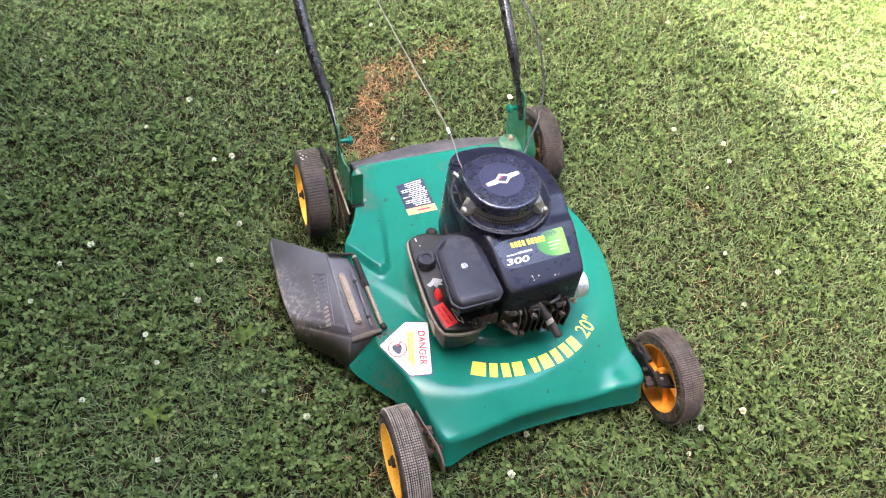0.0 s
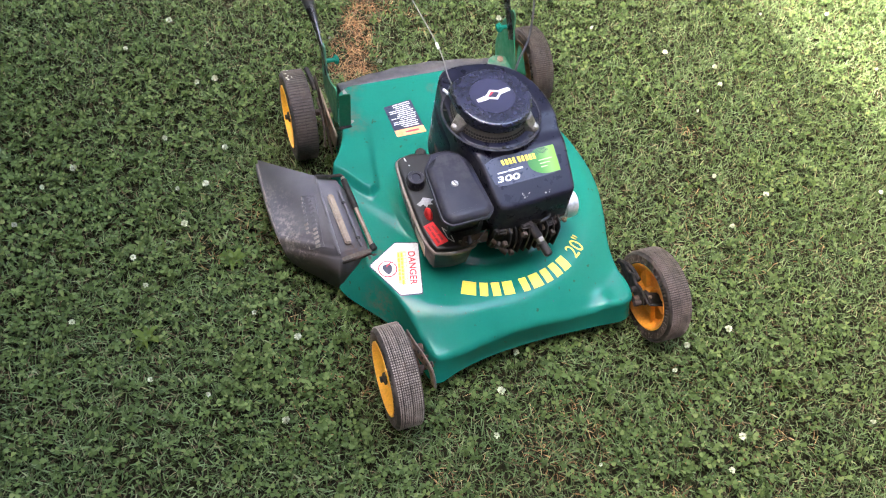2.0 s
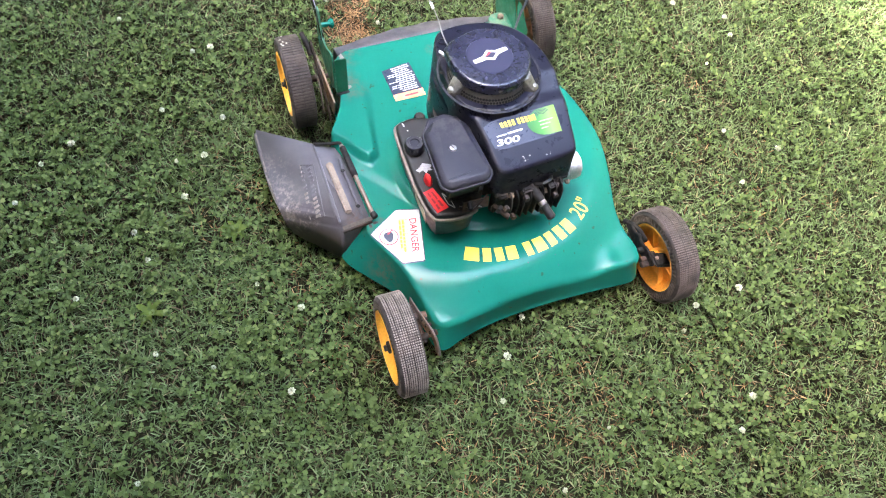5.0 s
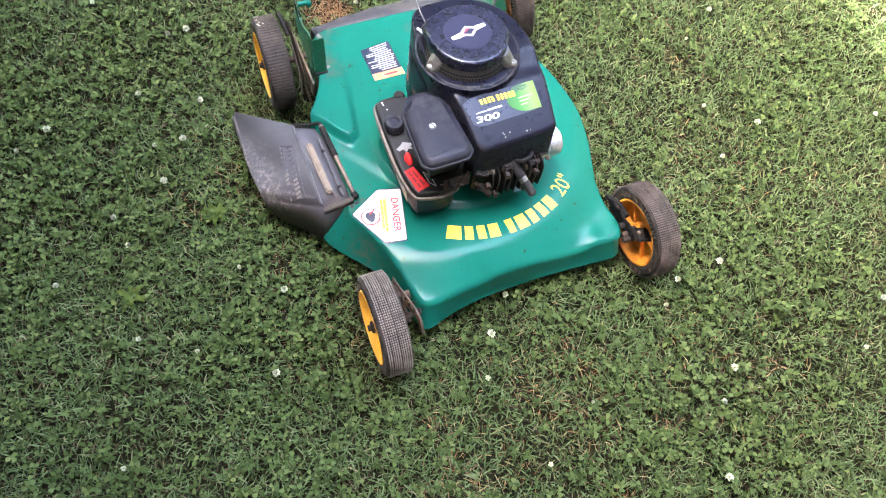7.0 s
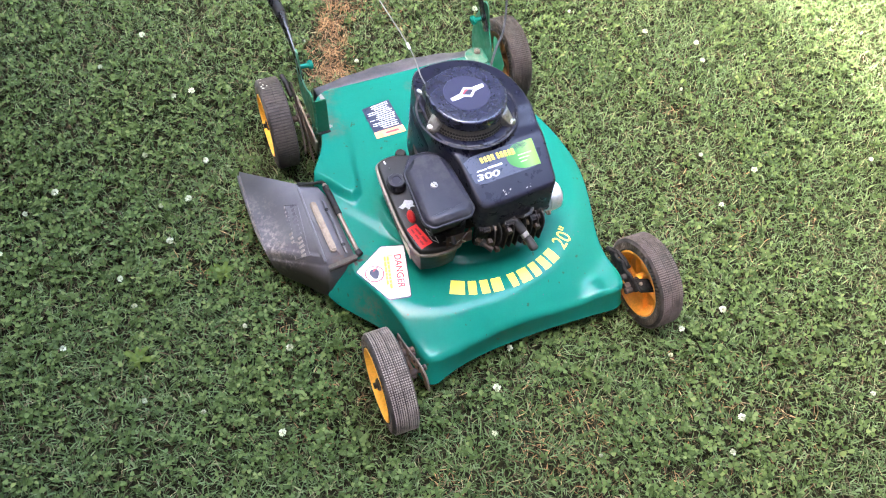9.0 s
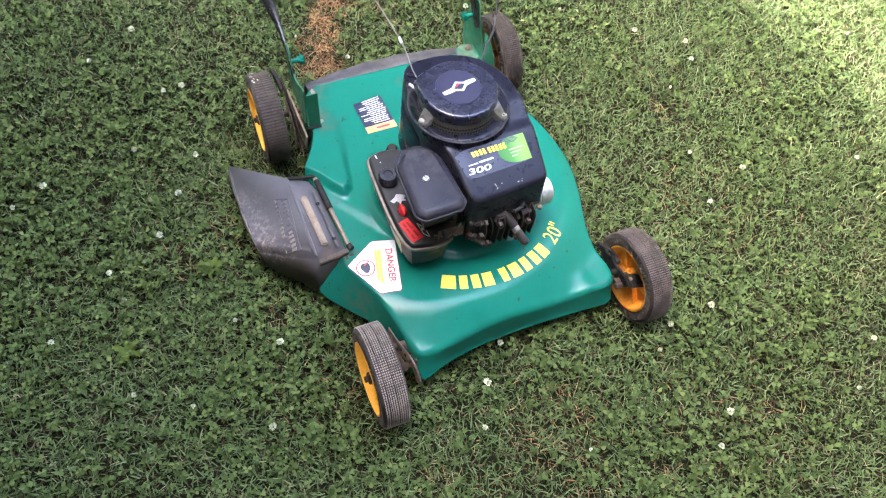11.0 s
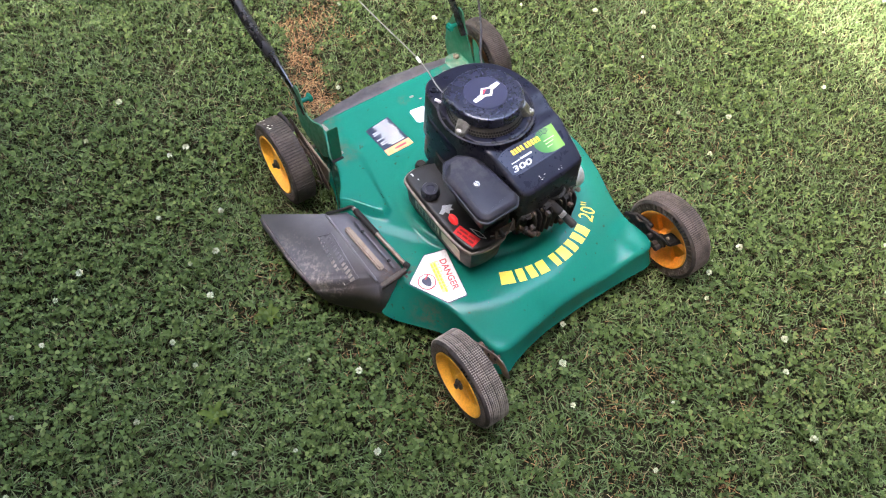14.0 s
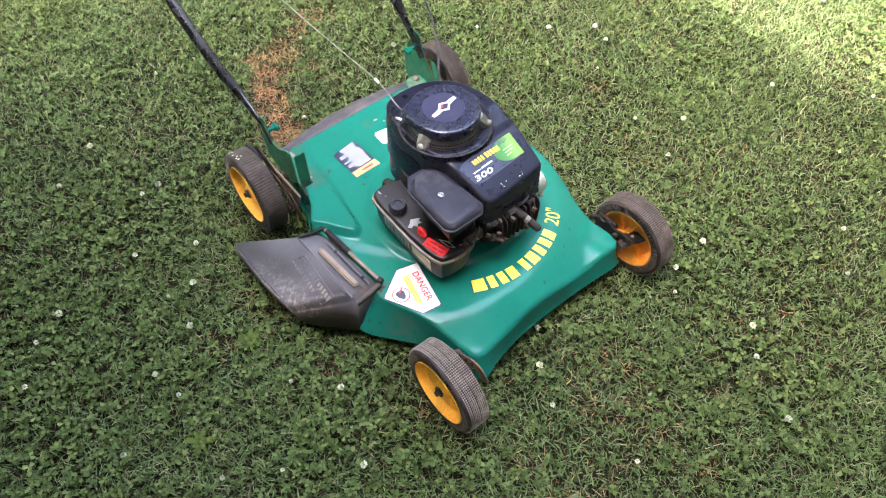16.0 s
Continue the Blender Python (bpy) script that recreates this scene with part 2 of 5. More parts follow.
def leafy(name, stops, patch_a, patch_b, scale, rough=0.45, through_light=0.22):
    """Leaves: each blade its own shade, drifting in patches over the lawn, a little light let through."""
    m = material(name, stops[0][1], rough, spec=0.08)
    geo = m.node_tree.nodes.new("ShaderNodeNewGeometry")
    col = ramp(m, geo.outputs["Random Per Island"], stops)
    col = mix(m, 1.0, col, ramp(m, noise_of(m, scale, 5.0), [(0.35, patch_a), (0.65, patch_b)]), "MULTIPLY")
    surface(m, col)
    b = m.node_tree.nodes["Principled BSDF"]
    t = m.node_tree.nodes.new("ShaderNodeBsdfTranslucent")
    wire(m, col, t.inputs["Color"])
    s = m.node_tree.nodes.new("ShaderNodeMixShader")
    s.inputs[0].default_value = through_light
    wire(m, b.outputs[0], s.inputs[1])
    wire(m, t.outputs[0], s.inputs[2])
    wire(m, s.outputs[0], m.node_tree.nodes["Material Output"].inputs["Surface"])
    return m


BLADES = leafy("grass_blades", [(0.0, (0.043, 0.066, 0.019)), (0.35, (0.088, 0.128, 0.047)), (0.7, (0.124, 0.175, 0.074)), (0.93, (0.165, 0.214, 0.1)), (1.0, (0.24, 0.22, 0.12))],
               (0.86, 0.9, 0.86), (1.12, 1.08, 1.1), 3.0, 0.45, 0.16)
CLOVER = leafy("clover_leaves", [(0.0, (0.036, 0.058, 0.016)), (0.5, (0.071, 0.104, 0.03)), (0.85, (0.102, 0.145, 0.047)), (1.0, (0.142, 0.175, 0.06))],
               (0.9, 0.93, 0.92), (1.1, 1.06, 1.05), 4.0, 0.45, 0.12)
DEAD = leafy("dead_grass", [(0.0, (0.12, 0.06, 0.03)), (0.5, (0.29, 0.15, 0.07)), (1.0, (0.45, 0.29, 0.15))], (0.85, 0.85, 0.85), (1.1, 1.1, 1.1), 12.0)
PETAL = leafy("clover_petals", [(0.0, (0.52, 0.53, 0.38)), (1.0, (0.76, 0.76, 0.64))], (0.95, 0.95, 0.9), (1.0, 1.0, 1.0), 20.0)

# old brown stems, with the shade between blades put into their colour
SHADED_THATCH = leafy("shaded_thatch", [(0.0, (0.011, 0.013, 0.005)), (0.4, (0.029, 0.03, 0.011)), (0.7, (0.056, 0.048, 0.023)), (0.9, (0.11, 0.078, 0.044)), (1.0, (0.19, 0.15, 0.09))], (0.8, 0.8, 0.8), (1.15, 1.1, 1.1), 5.0, 0.6, 0.08)
STRAW = leafy("straw", [(0.0, (0.2, 0.17, 0.08)), (1.0, (0.42, 0.35, 0.2))], (0.85, 0.85, 0.85), (1.1, 1.1, 1.1), 12.0)

SOIL = material("lawn_floor", (0.03, 0.035, 0.015), 0.95)
# soil taken near black: the shade of gaps between leaves is coloured in
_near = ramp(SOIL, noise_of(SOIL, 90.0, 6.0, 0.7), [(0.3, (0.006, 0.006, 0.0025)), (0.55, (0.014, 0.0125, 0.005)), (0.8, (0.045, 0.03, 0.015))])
SOIL.node_tree.nodes["Principled BSDF"].inputs["Specular IOR Level"].default_value = 0.08
_far = ramp(SOIL, noise_of(SOIL, 0.8, 8.0, 0.7), [(0.3, (0.75, 0.8, 0.7)), (0.7, (1.25, 1.2, 1.1))])
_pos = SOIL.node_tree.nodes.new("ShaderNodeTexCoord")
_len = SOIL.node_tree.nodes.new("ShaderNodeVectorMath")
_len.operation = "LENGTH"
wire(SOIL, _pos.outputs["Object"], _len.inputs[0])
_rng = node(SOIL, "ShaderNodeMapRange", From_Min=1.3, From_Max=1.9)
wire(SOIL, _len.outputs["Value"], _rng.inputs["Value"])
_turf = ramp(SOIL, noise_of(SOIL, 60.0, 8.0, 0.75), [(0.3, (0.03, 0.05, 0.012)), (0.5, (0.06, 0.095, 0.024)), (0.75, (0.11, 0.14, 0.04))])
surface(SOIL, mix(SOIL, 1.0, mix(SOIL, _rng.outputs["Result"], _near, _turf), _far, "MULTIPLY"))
bump(SOIL, noise_of(SOIL, 140.0, 6.0), 0.8, 0.01)

# colour of the added tan walls, chosen to bounce warm light
BOUNCE_TAN = worn("bounce_wall_tan", (0.12, 0.094, 0.064), (0.085, 0.066, 0.046), 0.6, 0.5, 60, 1.5)

# colour of the added backdrops, dark so the deck mirrors little sky
BACKDROP_DARK = worn("dark_backdrop", (0.035, 0.04, 0.028), (0.07, 0.065, 0.05), 0.8, 0.6, 60, 2.5)

# ---- mesh helpers ----


def link_mesh(name, bm, mat, parent=None, label="", smooth=38.0):
    me = bpy.data.meshes.new(name)
    bm.normal_update()
    bm.to_mesh(me)
    bm.free()
    for m in (mat if isinstance(mat, (list, tuple)) else [mat]):
        me.materials.append(m)
    if smooth:
        me.polygons.foreach_set("use_smooth", [True] * len(me.polygons))
        me.set_sharp_from_angle(angle=radians(smooth))
    ob = new(name, me)
    ob.parent = parent
    return tagged(ob, label)


def part(name, bm, mat, parent, label="", smooth=38.0):
    return link_mesh(name, bm, mat, parent, label, smooth)


def smoothstep(a, b, x):
    t = min(1.0, max(0.0, (x - a) / (b - a)))
    return t * t * (3 - 2 * t)


def chaikin(pts, rounds=2, cut=0.25):
    for _ in range(rounds):
        out = []
        for i, p in enumerate(pts):
            q = pts[(i + 1) % len(pts)]
            out.append((p[0] + (q[0] - p[0]) * cut, p[1] + (q[1] - p[1]) * cut))
            out.append((p[0] + (q[0] - p[0]) * (1 - cut), p[1] + (q[1] - p[1]) * (1 - cut)))
        pts = out
    return pts


def inset(pts, d):
    """The closed outline moved inwards by d (outwards: minus)."""
    n = len(pts)
    area = sum(pts[i][0] * pts[(i + 1) % n][1] - pts[(i + 1) % n][0] * pts[i][1] for i in range(n))
    side = 1 if area > 0 else -1
    out = []
    for i in range(n):
        a, b, c = Vector(pts[i - 1]), Vector(pts[i]), Vector(pts[(i + 1) % n])
        e = (c - a).normalized()
        out.append((b.x - side * e.y * d, b.y + side * e.x * d))
    return out


def bridge(bm, r0, r1):
    n = len(r0)
    for i in range(n):
        bm.faces.new((r0[i], r0[(i + 1) % n], r1[(i + 1) % n], r1[i]))


def shell(outline, top, bottom, fillet=0.005, bottom_in=0.0, rounds=2, rings=(0.85, 0.6, 0.3), chamfer=False):
    """A solid with a rounded top edge: outline in plan, top a height or a function of x, y."""
    f = top if callable(top) else (lambda x, y: top)
    pts = chaikin(outline, rounds) if rounds else outline
    bm = bmesh.new()
    levels = []
    low = inset(pts, bottom_in)
    levels.append([bm.verts.new((x, y, bottom)) for x, y in low])
    for s in ((0.0, 0.06, 0.94, 1.0) if chamfer else (0.0, 0.3, 0.62, 0.86, 1.0)):
        ang = s * math.pi / 2
        ring = inset(pts, fillet * (1 - math.cos(ang)))
        levels.append([bm.verts.new((x, y, f(x, y) - fillet * (1 - math.sin(ang)))) for x, y in ring])
    last = inset(pts, fillet)
    cx, cy = sum(p[0] for p in last) / len(last), sum(p[1] for p in last) / len(last)
    for k in rings:
        levels.append([bm.verts.new((cx + (x - cx) * k, cy + (y - cy) * k, f(cx + (x - cx) * k, cy + (y - cy) * k))) for x, y in last])
    for a, b in zip(levels, levels[1:]):
        bridge(bm, a, b)
    bm.faces.new(levels[-1])
    bm.faces.new(list(reversed(levels[0])))
    bmesh.ops.recalc_face_normals(bm, faces=bm.faces)
    return bm


def lathe(profile, segs=48, m=None, close=True):
    """A turned body round z from (radius, height) pairs, then moved by m."""
    bm = bmesh.new()
    rings = []
    for r, z in profile:
        if r < 1e-6:
            rings.append([bm.verts.new((0, 0, z))])
        else:
            rings.append([bm.verts.new((r * math.cos(2 * math.pi * i / segs), r * math.sin(2 * math.pi * i / segs), z)) for i in range(segs)])
    for a, b in zip(rings, rings[1:]):
        for i in range(segs):
            j = (i + 1) % segs
            if len(a) == 1 and len(b) > 1:
                bm.faces.new((a[0], b[j], b[i]))
            elif len(b) == 1 and len(a) > 1:
                bm.faces.new((a[i], a[j], b[0]))
            elif len(a) > 1:
                bm.faces.new((a[i], a[j], b[j], b[i]))
    if close:
        for ring in (rings[0], rings[-1]):
            if len(ring) > 2:
                bm.faces.new(ring)
    bmesh.ops.recalc_face_normals(bm, faces=bm.faces)
    if m is not None:
        bmesh.ops.transform(bm, matrix=m, verts=bm.verts)
    return bm


def join(*meshes):
    """Several bmeshes as one."""
    bm = bmesh.new()
    for b in meshes:
        me = bpy.data.meshes.new("tmp")
        b.to_mesh(me)
        b.free()
        bm.from_mesh(me)
        bpy.data.meshes.remove(me)
    return bm


def along(a, b):
    """The pose at a whose z points to b."""
    d = Vector(b) - Vector(a)
    return Matrix.Translation(a) @ d.to_track_quat("Z", "Y").to_matrix().to_4x4()


def rod(a, b, r, segs=16, bevel=0.0):
    h = (Vector(b) - Vector(a)).length
    e = bevel or min(r, h) * 0.2
    return lathe([(0, 0), (r - e, 0), (r, e), (r, h - e), (r - e, h), (0, h)], segs, along(a, b))


def spline(pts, per=8):
    """A smooth line through points."""
    pts = [Vector(p) for p in pts]
    out = []
    for i in range(len(pts) - 1):
        p0, p1, p2, p3 = pts[max(0, i - 1)], pts[i], pts[i + 1], pts[min(len(pts) - 1, i + 2)]
        for k in range(per):
            t = k / per
            out.append(0.5 * ((2 * p1) + (p2 - p0) * t + (2 * p0 - 5 * p1 + 4 * p2 - p3) * t * t + (3 * p1 - p0 - 3 * p2 + p3) * t ** 3))
    out.append(pts[-1])
    return out


def tube(pts, radius, segs=10):
    """A pipe along points; radius a number or a function of the share of the way, giving (width, height)."""
    bm = bmesh.new()
    rings = []
    side = None
    for i, p in enumerate(pts):
        d = (pts[min(i + 1, len(pts) - 1)] - pts[max(i - 1, 0)]).normalized()
        ref = Vector((1, 0, 0)) if abs(d.x) < 0.9 else Vector((0, 0, 1))
        side = (ref - d * ref.dot(d)).normalized()
        up = d.cross(side)
        w, h = radius(i / (len(pts) - 1)) if callable(radius) else (radius, radius)
        rings.append([bm.verts.new(p + side * w * math.cos(2 * math.pi * k / segs) + up * h * math.sin(2 * math.pi * k / segs)) for k in range(segs)])
    for a, b in zip(rings, rings[1:]):
        bridge(bm, a, b)
    bm.faces.new(rings[0])
    bm.faces.new(rings[-1])
    bmesh.ops.recalc_face_normals(bm, faces=bm.faces)
    return bm


def plate(profile, thick, m, bevel=0.0012, rounds=1):
    """A flat sheet: outline in its own x, y, thickness along z, moved by m."""
    pts = chaikin(profile, rounds, 0.2) if rounds else profile
    bm = bmesh.new()
    face = bm.faces.new([bm.verts.new((x, y, 0)) for x, y in pts])
    got = bmesh.ops.extrude_face_region(bm, geom=[face])
    bmesh.ops.translate(bm, verts=[v for v in got["geom"] if isinstance(v, bmesh.types.BMVert)], vec=(0, 0, thick))
    bmesh.ops.recalc_face_normals(bm, faces=bm.faces)
    if bevel:
        rim = [e for e in bm.edges if abs(e.verts[0].co.z - e.verts[1].co.z) < 1e-6]
        bmesh.ops.bevel(bm, geom=rim, offset=bevel, segments=1, affect="EDGES")
    bmesh.ops.transform(bm, matrix=m, verts=bm.verts)
    return bm


def block(sx, sy, sz, m, bevel=0.002):
    bm = bmesh.new()
    bmesh.ops.create_cube(bm, size=1.0, matrix=Matrix.Diagonal((sx, sy, sz, 1)))
    bmesh.ops.bevel(bm, geom=bm.edges[:], offset=bevel, segments=2, affect="EDGES")
    bmesh.ops.transform(bm, matrix=m, verts=bm.verts)
    return bm


def drape(bm, height, lift, cuts=2):
    """Lays a flat mesh on a surface z = height(x, y)."""
    bmesh.ops.triangulate(bm, faces=bm.faces[:])
    for _ in range(cuts):
        bmesh.ops.subdivide_edges(bm, edges=[e for e in bm.edges if e.calc_length() > 0.008], cuts=1)
        bmesh.ops.triangulate(bm, faces=bm.faces[:])
    for v in bm.verts:
        v.co.z = height(v.co.x, v.co.y) + lift
    bm.normal_update()
    if sum(f.normal.z * f.calc_area() for f in bm.faces) < 0:
        bmesh.ops.reverse_faces(bm, faces=bm.faces[:])
    return bm


def round_corners(pts, r):
    out = []
    n = len(pts)
    for i in range(n):
        a, b, c = Vector(pts[i - 1]), Vector(pts[i]), Vector(pts[(i + 1) % n])
        p, q = b + (a - b).normalized() * r, b + (c - b).normalized() * r
        for t in (0.0, 0.33, 0.67, 1.0):
            out.append(tuple((p * (1 - t) + b * t) * (1 - t) + (b * (1 - t) + q * t) * t))
    return out


def decal(pts, height, lift=0.0008, rounds=0, cuts=2):
    pts = chaikin(pts, rounds, 0.12) if rounds else pts
    bm = bmesh.new()
    bm.faces.new([bm.verts.new((x, y, 0)) for x, y in pts])
    return drape(bm, height, lift, cuts)


def quad_on(corners, u0, u1, v0, v1):
    """A sub-rectangle of a label given by its corners (u along a-b, v along a-d)."""
    a, b, c, d = (Vector(p) for p in corners)
    at = lambda u, v: tuple((a * (1 - u) + b * u) * (1 - v) + (d * (1 - u) + c * u) * v)
    return [at(u0, v0), at(u1, v0), at(u1, v1), at(u0, v1)]


def lettering(words, size, placed, height, lift=0.0016, stretch=1.0, weight=0.018):
    """Words in the built-in font, set by placed(x, y) and laid on a surface."""
    cu = bpy.data.curves.new("words", "FONT")
    cu.body, cu.size, cu.align_x, cu.align_y, cu.offset = words, size, "CENTER", "CENTER", size * weight
    ob = bpy.data.objects.new("words", cu)
    scene.collection.objects.link(ob)
    me = bpy.data.meshes.new_from_object(ob.evaluated_get(bpy.context.evaluated_depsgraph_get()))
    bpy.data.objects.remove(ob)
    bm = bmesh.new()
    bm.from_mesh(me)
    bpy.data.meshes.remove(me)
    for v in bm.verts:
        v.co.x, v.co.y = placed(v.co.x * stretch, v.co.y)
    return drape(bm, height, lift, 0)


# ---- large structure: the lawn's ground and the added, unseen walls that shade it ----


def lawn_height(x, y):
    return 0.004 * math.sin(1.7 * x + 0.4) * math.cos(1.3 * y) + 0.003 * math.sin(5.1 * x + 3.7 * y)


def build_ground():
    bm = bmesh.new()
    steps = [0.0, 0.1, 0.2, 0.3, 0.4, 0.5, 0.6, 0.7, 0.8, 0.9, 1.0, 1.15, 1.3, 1.5, 1.75, 2, 2.5, 3, 4, 6, 10, 20, 50, 150, 600, 2500]
    rings = []
    for r in steps[1:]:
        rings.append([bm.verts.new((r * math.cos(a), r * math.sin(a), lawn_height(r * math.cos(a), r * math.sin(a)) if r < 5 else 0.0)) for a in (2 * math.pi * k / 72 for k in range(72))])
    mid = bm.verts.new((0, 0, lawn_height(0, 0)))
    for k in range(72):
        bm.faces.new((mid, rings[0][k], rings[0][(k + 1) % 72]))
    for a, b in zip(rings, rings[1:]):
        bridge(bm, b, a)
    bmesh.ops.recalc_face_normals(bm, faces=bm.faces)
    if bm.faces[:][0].normal.z < 0:
        bmesh.ops.reverse_faces(bm, faces=bm.faces[:])
    return tagged(link_mesh("ground", bm, SOIL), "mown lawn ground of dark soil under grass and clover, gap shade in its colour", "ground", kind="structure")


build_ground()

EDGE = Vector((0.108, -0.994, 0))            # the line along which the shade ends on the lawn
OUT = Vector((0.994, 0.108, 0))              # from the wall towards the lawn
WALL_GAP, SHADE_REACH = 1.32, 1.15            # distance of the wall behind the mower, and of the shade's edge before it
wall_top = (WALL_GAP + SHADE_REACH) * math.tan(SUN_EL)
wall_m = Matrix.Translation(-OUT * WALL_GAP) @ Matrix(((OUT.x, EDGE.x, 0, 0), (OUT.y, EDGE.y, 0, 0), (0, 0, 1, 0), (0, 0, 0, 1)))
WALL_END = 1.55                              # how far the added shade wall runs on along the lawn
SOUTH = -1.25                                # the added sky-blocking wall across the lawn's end
corner_s = (SOUTH + OUT.y * WALL_GAP) / EDGE.y
corner_x = -OUT.x * WALL_GAP + corner_s * EDGE.x
# unseen wall, standing in for whatever casts the lawn's shade
tagged(link_mesh("wall_shade_caster", block(0.25, WALL_END + corner_s, wall_top + 0.2, wall_m @ pose(-0.125, (corner_s - WALL_END) / 2, wall_top / 2 - 0.1), 0.01), BOUNCE_TAN), "plain tan unseen wall, standing in for what shades the lawn", "wall", kind="structure")
# added out of view: keeps sky off the deck's front and the near lawn
tagged(link_mesh("wall_sky_block", block(5.0, 0.25, 7.2, pose(corner_x + 2.5, SOUTH - 0.125, 3.5), 0.01), BOUNCE_TAN), "plain tan unseen wall added across the lawn's end to block sky", "wall", kind="structure")
# added backdrop, out of view, mirrored dark in the deck's flat top
tagged(link_mesh("wall_dark_backdrop", block(8.6, 0.12, 7.6, pose(1.3, 3.2, 3.7), 0.01), BACKDROP_DARK), "plain dark unseen wall added at the lawn's far side for deck reflections", "wall", kind="structure")

# second added backdrop, keeps eastern sky out of the deck's reflections
tagged(link_mesh("wall_dark_backdrop_2", block(0.12, 6.5, 6.2, pose(4.9, 0.0, 3.0), 0.01), BACKDROP_DARK), "plain dark unseen wall added beyond the sunlit lawn for deck reflections", "wall", kind="structure")

# ---- the lawn mower ----
mower = tagged(new("lawn_mower"), "green push lawn mower, yellow wheels, black engine, on the lawn", "lawn mower")


def seg_dist(x, y, ax, ay, bx, by):
    t = max(0.0, min(1.0, ((x - ax) * (bx - ax) + (y - ay) * (by - ay)) / ((bx - ax) ** 2 + (by - ay) ** 2)))
    return math.hypot(x - ax - t * (bx - ax), y - ay - t * (by - ay))


# plan of the raised lobe: a nose beside the chute, running back along the edge
LOBE = [(-0.262, 0.114), (-0.24, 0.087), (-0.219, 0.055), (-0.207, 0.042), (-0.195, 0.05), (-0.19, 0.075), (-0.186, 0.11), (-0.181, 0.165), (-0.177, 0.21), (-0.173, 0.26), (-0.168, 0.36), (-0.4, 0.36), (-0.4, 0.114)]


def outside(x, y, ring):
    """Distance to a closed outline, negative within it."""
    n = len(ring)
    near = min(seg_dist(x, y, *ring[k], *ring[(k + 1) % n]) for k in range(n))
    odd = False
    for k in range(n):
        (ax, ay), (bx, by) = ring[k], ring[(k + 1) % n]
        if (ay > y) != (by > y) and x < ax + (y - ay) * (bx - ax) / (by - ay):
            odd = not odd
    return -near if odd else near


def deck_height(x, y):
    """Pressed steel deck: a ring-shaped dome, a raised disc under the engine, a raised lobe beside the rear wheel, lower front shelf."""
    d = seg_dist(x, y, 0, 0, -0.06, -0.02)
    z = 0.097 + 0.031 * (1 - smoothstep(0.222, 0.318, d))
    rear = smoothstep(0.02, 0.16, y)
    z += (0.128 - z) * rear
    z += 0.0055 * (1 - smoothstep(0.156, 0.174, math.hypot(x + 0.004, y + 0.003)))
    if x < -0.12 and y > 0.0:
        away = outside(x, y, LOBE)
        z += (0.0155 - 0.0105 * smoothstep(0.1, 0.27, y)) * (1 - smoothstep(-0.004, 0.012 + 0.012 * smoothstep(0.08, 0.2, y), away))
        z -= 0.002 * math.exp(-((y - 0.217 - 0.12 * (x + 0.17)) / 0.008) ** 2) * smoothstep(-0.185, -0.165, x) * (1 - smoothstep(-0.15, -0.12, x))
    past = -(x + 0.231) * 0.787 - (y - 0.036) * 0.617
    z -= 0.0035 * smoothstep(-0.012, 0.022, past) * smoothstep(-0.13, -0.07, y) * (1 - smoothstep(-0.175, -0.14, x))
    front = 1 - smoothstep(-0.3, -0.25, y)
    z += front * (0.001 * math.exp(-((x + 0.17) / 0.05) ** 2) + 0.001 * math.exp(-((x - 0.2) / 0.04) ** 2))
    z -= 0.008 * front * math.exp(-((x + 0.075) / 0.026) ** 2)
    z -= 0.006 * smoothstep(0.02, 0.1, x) * (1 - smoothstep(0.135, 0.158, x)) * (1 - smoothstep(-0.302, -0.262, y))
    z += 0.004 * math.exp(-((x - 0.168) / 0.012) ** 2 - ((y + 0.287) / 0.025) ** 2)
    z += 0.0005 * front * (math.sin(61 * x + 0.5) + 0.7 * math.sin(137 * x + 2.0))
    return z


DECK_TOP = [(-0.188, -0.32), (-0.135, -0.317), (-0.06, -0.304), (0.05, -0.3), (0.15, -0.3), (0.222, -0.301), (0.229, -0.262), (0.221, -0.225), (0.222, -0.17),
            (0.244, -0.1), (0.259, -0.03), (0.259, 0.03), (0.246, 0.09), (0.222, 0.15), (0.205, 0.2), (0.2, 0.28), (0.198, 0.335), (0.1, 0.337), (-0.05, 0.333),
            (-0.2, 0.328), (-0.213, 0.26), (-0.22, 0.2), (-0.24, 0.15), (-0.265, 0.115), (-0.262, 0.085), (-0.254, 0.06), (-0.252, 0.0), (-0.25, -0.08),
            (-0.258, -0.115), (-0.238, -0.155), (-0.218, -0.2), (-0.201, -0.26)]
DECK_LOW = [(-0.192, -0.345), (-0.135, -0.323), (-0.06, -0.31), (0.05, -0.306), (0.15, -0.309), (0.224, -0.314), (0.236, -0.265), (0.232, -0.225), (0.236, -0.17),
            (0.257, -0.1), (0.27, -0.03), (0.27, 0.03), (0.257, 0.09), (0.232, 0.15), (0.215, 0.2), (0.208, 0.28), (0.205, 0.35), (0.1, 0.352), (-0.05, 0.349),
            (-0.21, 0.345), (-0.221, 0.26), (-0.23, 0.2), (-0.25, 0.15), (-0.275, 0.118), (-0.29, 0.085), (-0.3, 0.06), (-0.305, 0.0), (-0.305, -0.08),
            (-0.3, -0.118), (-0.262, -0.165), (-0.228, -0.205), (-0.207, -0.265)]


